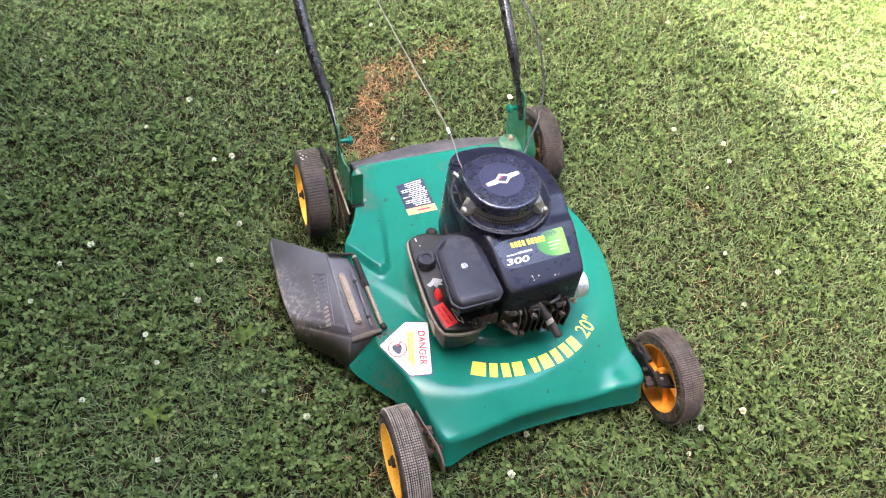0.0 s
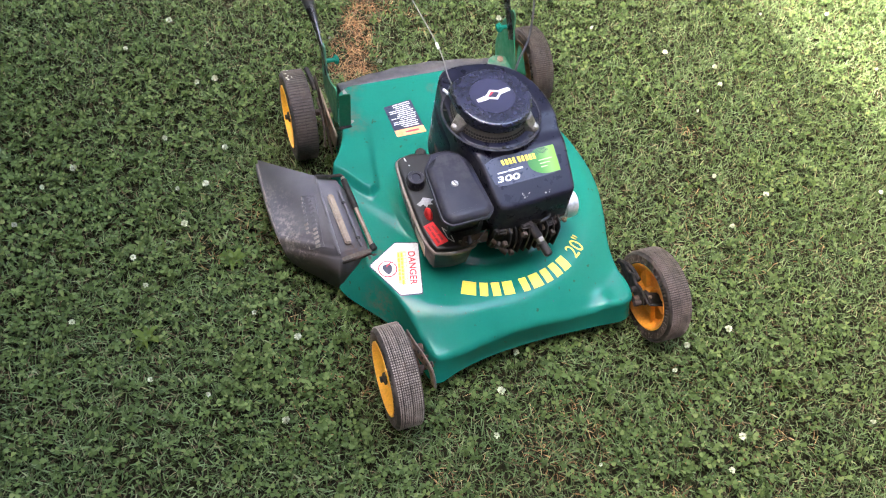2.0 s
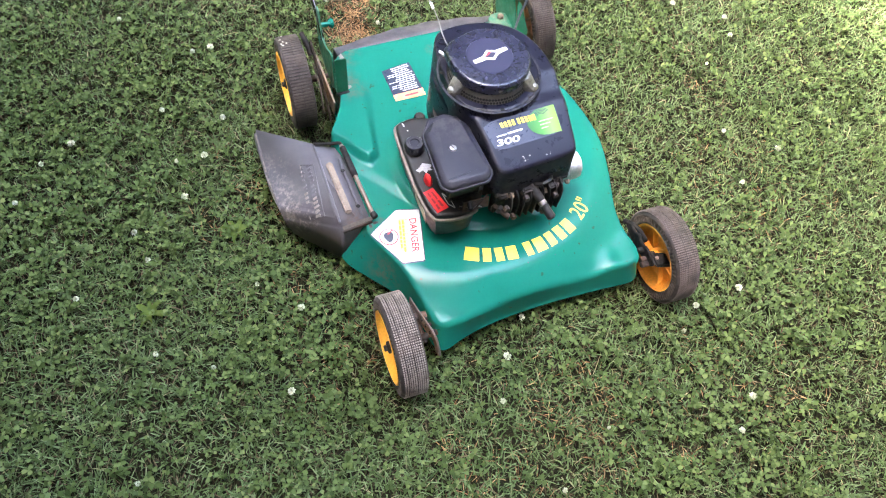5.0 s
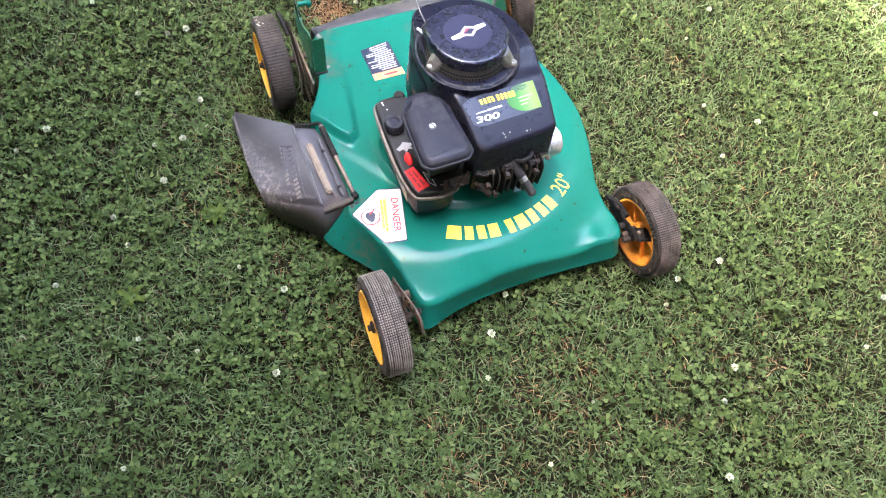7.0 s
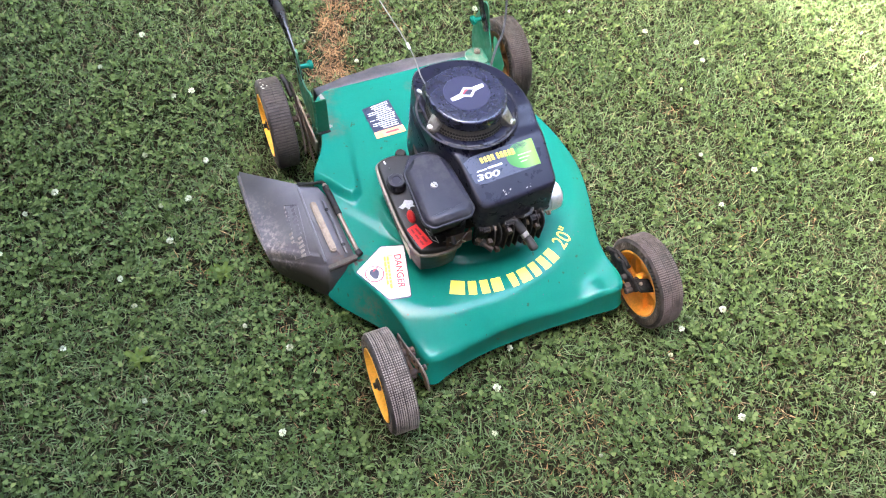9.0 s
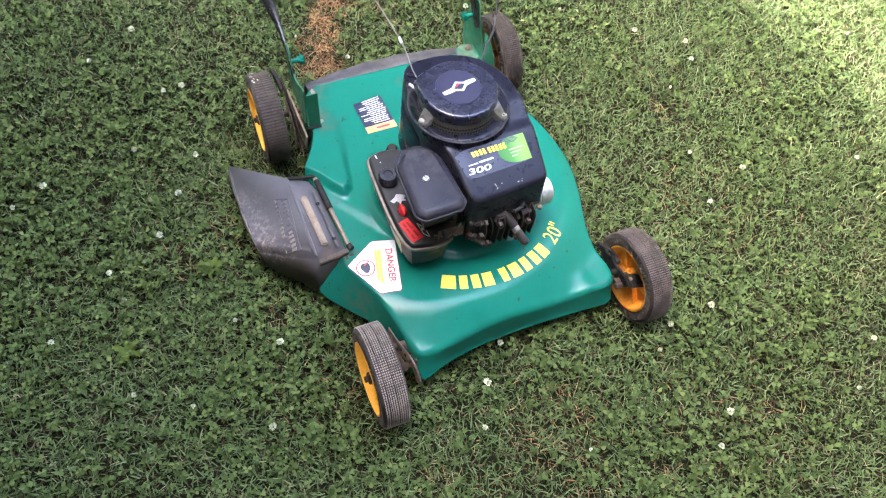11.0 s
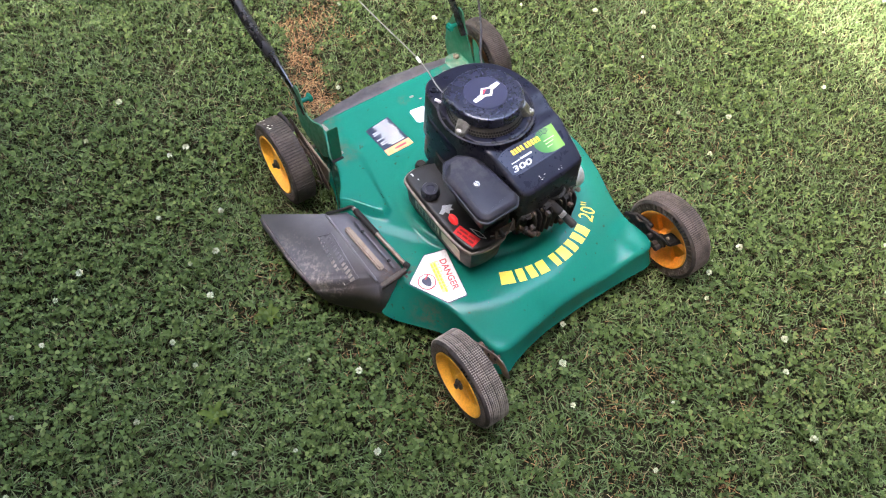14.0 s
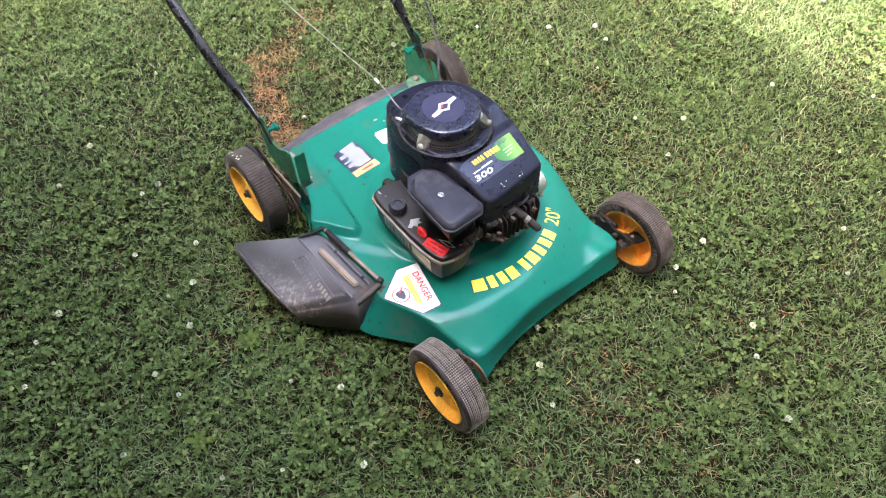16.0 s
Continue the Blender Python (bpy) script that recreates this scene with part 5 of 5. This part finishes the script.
build_tank()


def build_block():
    cr = part("crankcase", lathe([(0.0, 0.128), (0.105, 0.128), (0.108, 0.14), (0.1, 0.16), (0.088, 0.2), (0.085, 0.25), (0, 0.25)], 40, pose(AX, AY + 0.005, 0)), IRON, mower, "dirty cast crankcase bolted to the deck")
    cy = part("cylinder", block(0.085, 0.1, 0.085, pose(0.025, -0.1, 0.203), 0.006), IRON, mower, "dirty finned engine cylinder")
    for k in range(9):
        x = -0.022 + 0.0118 * k
        part("fin", plate([(-0.187, 0.168), (-0.1, 0.165), (-0.1, 0.247), (-0.18, 0.247), (-0.19, 0.232)], 0.0028, Matrix(((0, 0, 1, x), (1, 0, 0, 0), (0, 1, 0, 0), (0, 0, 0, 1))), 0.0006), IRON, cy)
    for p in ((-0.03, 0.222), (0.004, 0.24), (0.06, 0.228), (-0.012, 0.19), (0.045, 0.185)):
        part("head_bolt", lathe([(0, 0.009), (0.0055, 0.008), (0.006, 0.0), (0, 0)], 6, pose(p[0], -0.185, p[1], 90, 0, 0)), RUST, cy)
    for k, (x, z, w) in enumerate(((-0.035, 0.244, 0.03), (0.01, 0.246, 0.034), (0.058, 0.24, 0.03))):
        part("head_lug", block(w * 0.6, 0.01, 0.009, pose(x, -0.176, z, 6 * k, 8 - 7 * k, 4), 0.003), IRON, cy)
    # dark head block, set behind the fins so their gaps look shaded
    part("cylinder_head", block(0.13, 0.016, 0.068, pose(0.02, -0.158, 0.21, 0, 0, 0), 0.004), IRON, cy, "greasy cylinder head, a dark block that also shades the fin gaps")
    part("head_gasket", block(0.14, 0.008, 0.01, pose(0.024, -0.163, 0.239, 8, 0, 1), 0.003), IRON, cy, "grimy flange under the shroud")
    for x, y, z, r in ((-0.018, -0.168, 0.236, 0.0075), (0.028, -0.164, 0.239, 0.007), (0.074, -0.166, 0.238, 0.0075)):
        part("flange_bolt", lathe([(0, 0.011), (r * 0.55, 0.011), (r * 0.62, 0.004), (r, 0.003), (r, 0.0), (0, 0)], 6, pose(x, y, z, 78, 0, 6)), RUST, cy, "rusty flange bolt")
    stud = part("cylinder_stud", rod((-0.048, -0.172, 0.217), (-0.0265, -0.197, 0.207), 0.0048, 12, 0.001), RUST, cy, "rusty stud in front of the fins")
    part("stud_collar", rod((-0.042, -0.179, 0.2145), (-0.0375, -0.1843, 0.2125), 0.0085, 6), IRON, stud)
    rb = random.Random(2)
    for k in range(9):
        x = -0.048 + 0.0165 * k + rb.uniform(-0.004, 0.004)
        part("grime_lump", lathe([(0, 0.008), (0.004, 0.006), (0.006, 0.0), (0, 0)], 7, pose(x, -0.173, 0.24 + rb.uniform(-0.012, 0.006), 90 + rb.uniform(-20, 20), rb.uniform(-20, 20), 0)), rb.choice((IRON, RUST, TAN)), cy)
    # spark plug and lead
    sp = part("spark_plug", rod((0.02, -0.165, 0.243), (0.03, -0.196, 0.231), 0.0085), IRON, mower, "spark plug with black rubber boot")
    part("plug_band", rod((0.0285, -0.19, 0.2335), (0.033, -0.203, 0.2275), 0.0074), EAR, sp, "bright metal band")
    part("plug_boot", rod((0.0325, -0.202, 0.228), (0.0415, -0.2265, 0.2165), 0.0078, 16, 0.003), TANK, sp, "black rubber boot")
    part("plug_lead", tube(spline([(0.022, -0.165, 0.245), (0.034, -0.178, 0.256), (0.052, -0.172, 0.257), (0.06, -0.155, 0.25)]), 0.0035, 8), TANK, sp)
    # muffler
    mu = part("muffler", lathe([(0, 0.0), (0.02, 0.0), (0.025, 0.004), (0.0275, 0.012), (0.0275, 0.046), (0.0255, 0.054), (0.02, 0.058), (0, 0.058)], 40, pose(0.079, -0.124, 0.209, 0, 90, 0)), CHROME, mower, "bright silver muffler can beside the cylinder")
    part("muffler_seam", lathe([(0.0272, 0.03), (0.0288, 0.031), (0.0288, 0.034), (0.0272, 0.035)], 40, pose(0.079, -0.124, 0.209, 0, 90, 0), False), CHROME, mu)
    for k, z in enumerate((0.2, 0.23)):
        part("guard_tab", block(0.02, 0.006, 0.01, pose(0.08, -0.155 - 0.003 * k, z, 0, 10, 6), 0.002), RUST, mu)
    # oil filler beside the shroud, behind the tank
    oil = part("oil_filler", lathe([(0.008, 0), (0.008, 0.045), (0.0105, 0.047), (0.0105, 0.058), (0.008, 0.062), (0, 0.062)], 20, pose(-0.094, 0.078, 0.13, 8, -6, 0)), IRON, mower, "black oil filler tube with brown cap")
    part("filler_clip", block(0.01, 0.014, 0.012, pose(-0.096, 0.083, 0.165, 0, 0, 20), 0.002), IRON, oil)
    part("throttle_cable", tube(spline([(0.075, 0.08, 0.25), (0.11, 0.15, 0.25), (0.165, 0.235, 0.225), (0.215, 0.3, 0.225), (0.235, 0.36, 0.29), (0.225, 0.44, 0.37), (0.2, 0.53, 0.42), (0.19, 0.7, 0.54)], 10), 0.0026, 8), SATIN, mower, "thin black throttle cable looping up to the handle")


build_block()

# ---- grass, clover and flowers ----
rng = np.random.default_rng(11)


def patches(x, y, scale, seed):
    """Smooth noise from 0 to 1 over the lawn."""
    r = np.random.default_rng(seed)
    v = np.zeros_like(x)
    for k in range(10):
        a, ph, f = r.uniform(0, 2 * np.pi), r.uniform(0, 2 * np.pi), scale * (0.6 + 0.35 * k)
        v += np.sin((x * np.cos(a) + y * np.sin(a)) * f + ph) / (1 + 0.3 * k)
    return 0.5 + 0.5 * np.tanh(v * 0.7)


def brown(x, y):
    """How dead the grass is: a curved worn patch behind the mower and a few small scars."""
    line = np.array([(-0.115, 0.5), (-0.092, 0.58), (-0.062, 0.66), (-0.015, 0.74), (0.05, 0.775), (0.12, 0.815), (0.21, 0.84)])
    d = np.full_like(x, 9.0)
    for (ax, ay), (bx, by) in zip(line, line[1:]):
        t = np.clip(((x - ax) * (bx - ax) + (y - ay) * (by - ay)) / ((bx - ax) ** 2 + (by - ay) ** 2), 0, 1)
        d = np.minimum(d, np.hypot(x - ax - t * (bx - ax), y - ay - t * (by - ay)))
    b = np.clip(1.2 - (d + 0.035 * (patches(x, y, 40, 3) - 0.5)) / 0.062, 0, 1) * (0.55 + 0.6 * patches(x, y, 55, 33)) * np.clip(1.1 - 2.2 * (x + 0.06), 0.5, 1.1)
    for sx, sy, sr in ((0.056, -0.44, 0.04), (0.41, -0.598, 0.035), (0.076, -0.49, 0.025), (0.62, 0.12, 0.03), (-0.52, 0.05, 0.03), (-0.394, -0.118, 0.04), (-0.214, -0.498, 0.03), (0.166, -0.634, 0.03), (-0.188, -0.613, 0.035), (0.03, -0.72, 0.03), (0.083, 0.654, 0.03), (0.097, 0.594, 0.025), (0.75, -0.25, 0.03)):
        b = np.maximum(b, np.clip(1.1 - np.hypot(x - sx, y - sy) / sr, 0, 1) * 0.7)
    # thin, browned turf in loose areas round the mower
    for sx, sy, sr in ((-0.36, -0.2, 0.16), (0.0, -0.5, 0.2), (0.35, -0.58, 0.16), (-0.2, -0.62, 0.14), (0.55, -0.15, 0.15), (-0.42, 0.12, 0.14)):
        b = np.maximum(b, np.clip(1.2 - np.hypot(x - sx, y - sy) / sr, 0, 1) * 0.34 * patches(x, y, 30, 5))
    return b


def field(density, spread):
    """Random plan positions over the seen lawn, thinning out towards its rim."""
    n = int(density * spread * spread * 4)
    x, y = rng.uniform(-spread, spread, n) + 0.3, rng.uniform(-spread, spread, n) + 0.25
    d = np.maximum(np.abs(x - 0.3) / spread, np.abs(y - 0.25) / spread)
    thin = np.clip((d - 0.72) / 0.28, 0, 1) ** 1.5
    thin = np.maximum(thin, 0.45 * ((x < -0.45) & (y < -0.6) | (x > 0.95) & (y < -0.65) | (x > 1.2) & (y > 1.15)))
    keep = rng.uniform(0, 1, n) > thin
    return x[keep], y[keep]


def mesh_from(name, verts, faces, mat, loops):
    me = bpy.data.meshes.new(name)
    nf = len(faces) // loops
    me.vertices.add(len(verts))
    me.vertices.foreach_set("co", verts.astype(np.float32).ravel())
    me.loops.add(len(faces))
    me.loops.foreach_set("vertex_index", faces.astype(np.int32))
    me.polygons.add(nf)
    me.polygons.foreach_set("loop_start", np.arange(0, nf * loops, loops, dtype=np.int32))
    me.materials.append(mat)
    me.update(calc_edges=True)
    me.polygons.foreach_set("use_smooth", np.ones(nf, dtype=bool))
    return new(name, me)


def ground_z(x, y):
    return 0.004 * np.sin(1.7 * x + 0.4) * np.cos(1.3 * y) + 0.003 * np.sin(5.1 * x + 3.7 * y)


def blades(name, x, y, length, width, lean, mat):
    """Curved tapering blades: two quads and a pointed quad each."""
    n = len(x)
    az = rng.uniform(0, 2 * np.pi, n)
    dx, dy = np.cos(az), np.sin(az)
    tw = az + np.pi / 2 + rng.normal(0, 0.5, n)
    wx, wy = np.cos(tw), np.sin(tw)
    pts = np.zeros((n, 7, 3))
    z0 = ground_z(x, y)
    for k, (s, w) in enumerate(((0.0, 1.0), (0.4, 0.9), (0.75, 0.62))):
        bend = lean * (0.8 + 0.28 * s)
        h = length * s * np.cos(np.minimum(bend, 1.52))
        o = length * s * np.sin(np.minimum(bend, 1.52))
        for side, col in ((-1, 2 * k), (1, 2 * k + 1)):
            pts[:, col, 0] = x + dx * o + side * wx * width * w / 2
            pts[:, col, 1] = y + dy * o + side * wy * width * w / 2
            pts[:, col, 2] = z0 + h + side * width * 0.12 * rng.normal(0, 1, n)
    bend = np.minimum(lean * 1.14, 1.58)
    pts[:, 6, 0], pts[:, 6, 1], pts[:, 6, 2] = x + dx * length * np.sin(bend), y + dy * length * np.sin(bend), z0 + np.maximum(0.002, length * np.cos(bend))
    tri = np.array([0, 1, 3, 0, 3, 2, 2, 3, 5, 2, 5, 4, 4, 5, 6])
    faces = (np.arange(n)[:, None] * 7 + tri[None, :]).ravel()
    return mesh_from(name, pts.reshape(-1, 3), faces, mat, 3)


def stubble(name, x, y, length, width, lean, mat):
    """Short flat blades close to the soil, three faces each."""
    n = len(x)
    az, tw = rng.uniform(0, 2 * np.pi, n), rng.uniform(0, 2 * np.pi, n)
    pts = np.zeros((n, 5, 3))
    z0 = ground_z(x, y)
    for col, s, w in ((0, 0.0, -0.5), (1, 0.0, 0.5), (2, 0.6, -0.4), (3, 0.6, 0.4), (4, 1.0, 0.0)):
        bend = np.minimum(lean * (0.6 + 0.5 * s), 1.54)
        pts[:, col, 0] = x + np.cos(az) * length * s * np.sin(bend) + np.cos(tw) * width * w
        pts[:, col, 1] = y + np.sin(az) * length * s * np.sin(bend) + np.sin(tw) * width * w
        pts[:, col, 2] = z0 + length * s * np.cos(bend) + width * w * 0.3
    faces = (np.arange(n)[:, None] * 5 + np.array([0, 1, 3, 0, 3, 2, 2, 3, 4])[None, :]).ravel()
    return mesh_from(name, pts.reshape(-1, 3), faces, mat, 3)


def clover(name, x, y, mat):
    """Three-part leaves on short stalks, each leaflet a folded rounded blade."""
    n = len(x)
    h = rng.uniform(0.007, 0.03, n)
    size = rng.uniform(0.004, 0.0085, n) + 0.075 * (h - 0.007)
    az = rng.uniform(0, 2 * np.pi, n)
    tx, ty = rng.normal(0, 0.42, n), rng.normal(0, 0.42, n)
    shape = np.array([(0.0, 0.0, 0.0), (-0.36, 0.42, 0.12), (-0.46, 0.78, 0.14), (-0.24, 1.04, 0.1), (0.0, 0.97, 0.0), (0.24, 1.04, 0.1), (0.46, 0.78, 0.14), (0.36, 0.42, 0.12), (0.0, 0.5, -0.02)])
    ring = [(0, 1), (1, 2), (2, 3), (3, 4), (4, 5), (5, 6), (6, 7), (7, 0)]
    pts = np.zeros((n, 3, 9, 3))
    for leaf in range(3):
        a = az + leaf * 2 * np.pi / 3 + rng.normal(0, 0.15, n)
        drop = rng.normal(0.05, 0.25, n)
        for k, (u, v, w) in enumerate(shape):
            lx = (u * np.cos(a) - v * np.sin(a)) * size
            ly = (u * np.sin(a) + v * np.cos(a)) * size
            pts[:, leaf, k, 0] = x + lx
            pts[:, leaf, k, 1] = y + ly
            pts[:, leaf, k, 2] = ground_z(x, y) + h + lx * tx + ly * ty + w * size - drop * v * size
    tri = np.array([[8, a, b] for a, b in ring]).ravel()
    faces = (np.arange(n * 3)[:, None] * 9 + tri[None, :]).ravel()
    return mesh_from(name, pts.reshape(-1, 3), faces, mat, 3)


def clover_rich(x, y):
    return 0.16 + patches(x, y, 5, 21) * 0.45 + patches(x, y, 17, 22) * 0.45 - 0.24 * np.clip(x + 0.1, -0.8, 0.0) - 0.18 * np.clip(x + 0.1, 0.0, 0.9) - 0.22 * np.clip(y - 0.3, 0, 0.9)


def grow():
    x, y = field(33000, 1.6)
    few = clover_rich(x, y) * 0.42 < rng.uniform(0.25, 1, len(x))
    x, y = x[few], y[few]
    dead = brown(x, y) > rng.uniform(0, 1, len(x)) * 1.05
    lush = patches(x, y, 6, 7)
    g = ~dead
    n = g.sum()
    tagged(blades("grass", x[g], y[g], rng.uniform(0.01, 0.027, n) * (0.8 + 0.4 * lush[g]), rng.uniform(0.0015, 0.0034, n), rng.uniform(0.5, 1.3, n), BLADES), "short mown green lawn grass", "grass", kind="stuff")
    ux, uy = field(17000, 1.6)
    n = len(ux)
    tagged(stubble("shaded_thatch", ux, uy, rng.uniform(0.012, 0.03, n), rng.uniform(0.0014, 0.003, n), rng.uniform(0.95, 1.5, n), SHADED_THATCH), "matted old grass stems close to the soil, darkened for the shade between blades", "thatch", kind="stuff")
    ex, ey = rng.uniform(-0.25, 0.45, 26000), rng.uniform(0.4, 1.0, 26000)
    more = brown(ex, ey) * (0.35 + 0.9 * patches(ex, ey, 60, 31)) > rng.uniform(0.3, 1.1, len(ex))
    x, y = np.concatenate((x[dead], ex[more])), np.concatenate((y[dead], ey[more]))
    n = len(x)
    tagged(blades("dead_grass", x, y, rng.uniform(0.01, 0.026, n), rng.uniform(0.0011, 0.0022, n), rng.uniform(0.8, 1.5, n), DEAD), "dry reddish-brown dead grass in a worn patch", "dead grass", kind="stuff")
    x, y = field(260, 1.6)
    n = len(x)
    tagged(blades("dry_clippings", x, y, rng.uniform(0.015, 0.05, n), rng.uniform(0.001, 0.002, n), rng.uniform(1.2, 1.5, n), STRAW), "dry straw-coloured grass clippings", "clippings", kind="stuff")
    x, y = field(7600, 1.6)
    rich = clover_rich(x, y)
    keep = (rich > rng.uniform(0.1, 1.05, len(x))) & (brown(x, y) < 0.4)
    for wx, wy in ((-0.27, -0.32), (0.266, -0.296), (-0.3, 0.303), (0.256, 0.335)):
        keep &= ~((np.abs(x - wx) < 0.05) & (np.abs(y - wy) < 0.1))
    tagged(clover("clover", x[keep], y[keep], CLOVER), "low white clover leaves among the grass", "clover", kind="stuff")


grow()


def flower_mesh(seed):
    """A round head of narrow florets packed over a dome, some drooping at its foot."""
    r = random.Random(seed)
    bm = bmesh.new()
    count = 64
    for k in range(count):
        up = 1.0 - 1.35 * (k + 0.5) / count
        a = k * 2.39996 + r.uniform(-0.3, 0.3)
        flat = math.sqrt(max(0.0, 1 - up * up))
        v = Vector((flat * math.cos(a), flat * math.sin(a), up + r.uniform(-0.12, 0.12))).normalized()
        m = Matrix.Translation(v * 0.0026) @ v.to_track_quat("Z", "Y").to_matrix().to_4x4() @ pose(0, 0, 0, r.uniform(-14, 14), r.uniform(-14, 14), r.uniform(0, 180))
        w, h = r.uniform(0.0009, 0.0015), r.uniform(0.0045, 0.0072)
        vs = [bm.verts.new(m @ Vector(p)) for p in ((-w * 0.5, 0, 0), (w * 0.5, 0, 0), (w * 1.2, w, h * 0.7), (0, w * 0.4, h), (-w * 1.2, w, h * 0.7))]
        bm.faces.new(vs)
    return bm


def build_flower(seed):
    f = tagged(new("clover_flower"), "small white clover flower head standing in the lawn", "flower", "clover flowers in the lawn")
    h = link_mesh("flower_head", flower_mesh(seed), PETAL, f, "", 0)
    h.location = (0, 0, 0.034)
    link_mesh("stalk", rod((0, 0, -0.004), (0.001, 0, 0.034), 0.0008, 6), CLOVER, f)
    return f


FLOWERS = [(-0.75, 0.318), (-0.668, 0.072), (-0.661, -0.184), (0.417, -0.377), (0.329, -0.579), (0.277, -0.636), (0.518, 0.508), (-0.575, 0.356), (0.784, 0.293), (-0.644, 0.004), (-0.455, 0.303),
           (-0.443, 0.515), (0.675, 0.366), (0.594, -0.022), (-0.484, 0.505), (-0.81, 0.282), (-0.87, 0.198), (-0.56, 0.226), (-0.511, 0.215), (-0.469, -0.1), (-0.782, -0.042), (-0.566, -0.244),
           (-0.076, -0.382), (-0.111, -0.452), (0.316, -0.386), (0.271, -0.432), (0.593, -0.629), (0.686, -0.099), (0.974, -0.161), (0.762, 0.239), (-0.021, -0.312), (-0.619, 0.641), (-0.517, 0.717),
           (-1.006, -0.04), (-0.556, 0.126), (-0.953, 0.094), (-0.446, -0.327), (0.216, -0.757), (-0.062, -0.623), (0.281, 0.575), (-0.402, -0.176)]
_rf = random.Random(3)
kinds = [build_flower(k) for k in range(4)]
spots = list(FLOWERS)
while len(spots) < 85:
    p = (_rf.uniform(-1.1, 1.7), _rf.uniform(-0.9, 1.4))
    if not (-0.36 < p[0] < 0.34 and -0.42 < p[1] < 0.42) and min(math.hypot(p[0] - q[0], p[1] - q[1]) for q in spots) > 0.12:
        spots.append(p)
for k, (x, y) in enumerate(spots):
    s = _rf.uniform(0.5, 0.95) if k < len(FLOWERS) else _rf.uniform(0.35, 0.75)
    ob = kinds[k] if k < 4 else copy_thing(kinds[k % 4], Matrix.Identity(4))
    ob.matrix_basis = pose(x, y, lawn_height(x, y), _rf.uniform(-12, 12), _rf.uniform(-12, 12), _rf.uniform(0, 360)) @ Matrix.Diagonal((s, s, 0.55 + 0.4 * s, 1))


WEED = leafy("weed_leaves", [(0.0, (0.055, 0.09, 0.02)), (0.5, (0.08, 0.12, 0.026)), (1.0, (0.12, 0.15, 0.035))], (0.85, 0.85, 0.8), (1.15, 1.1, 1.0), 60.0, 0.42, 0.15)


def weed_leaf(length, width, turn, lift, droop):
    """One broad oval leaf, folded along its midrib and arching down to its tip."""
    bm = bmesh.new()
    rows = []
    for k in range(9):
        t = k / 8
        w = width / 2 * (0.12 + 0.88 * math.sin(math.pi * min(1.0, t ** 0.8)) ** 0.8) if 0 < k < 8 else width * 0.05
        r, z = length * t, 0.006 + lift * math.sin(math.pi * t * 0.75) - droop * t * t
        wave = 0.0012 * math.sin(9 * t + turn)
        rows.append([bm.verts.new((r, s * w, z + abs(s) * w * 0.35 + wave * s)) for s in (-1.0, -0.5, 0.0, 0.5, 1.0)])
    for a, b in zip(rows, rows[1:]):
        for i in range(4):
            bm.faces.new((a[i], a[i + 1], b[i + 1], b[i]))
    return bm_transform(bm, pose(0, 0, 0, 0, 0, turn))


def build_weed(x, y, count, size, seed):
    r = random.Random(seed)
    w = tagged(new("broadleaf_weed"), "flat yellow-green broadleaf weed growing in the lawn", "weed", "weeds in the lawn")
    for k in range(count):
        leaf = weed_leaf(size * r.uniform(0.7, 1.1), size * r.uniform(0.26, 0.4), 360 * k / count + r.uniform(-18, 18), r.uniform(0.006, 0.026), r.uniform(0.0, 0.008))
        link_mesh("leaf", leaf, WEED, w)
    w.matrix_basis = Matrix.Translation((x, y, lawn_height(x, y)))


for spot in ((-0.479, 0.032, 7, 0.034, 1), (-0.66, -0.1, 8, 0.03, 2)):
    build_weed(*spot)
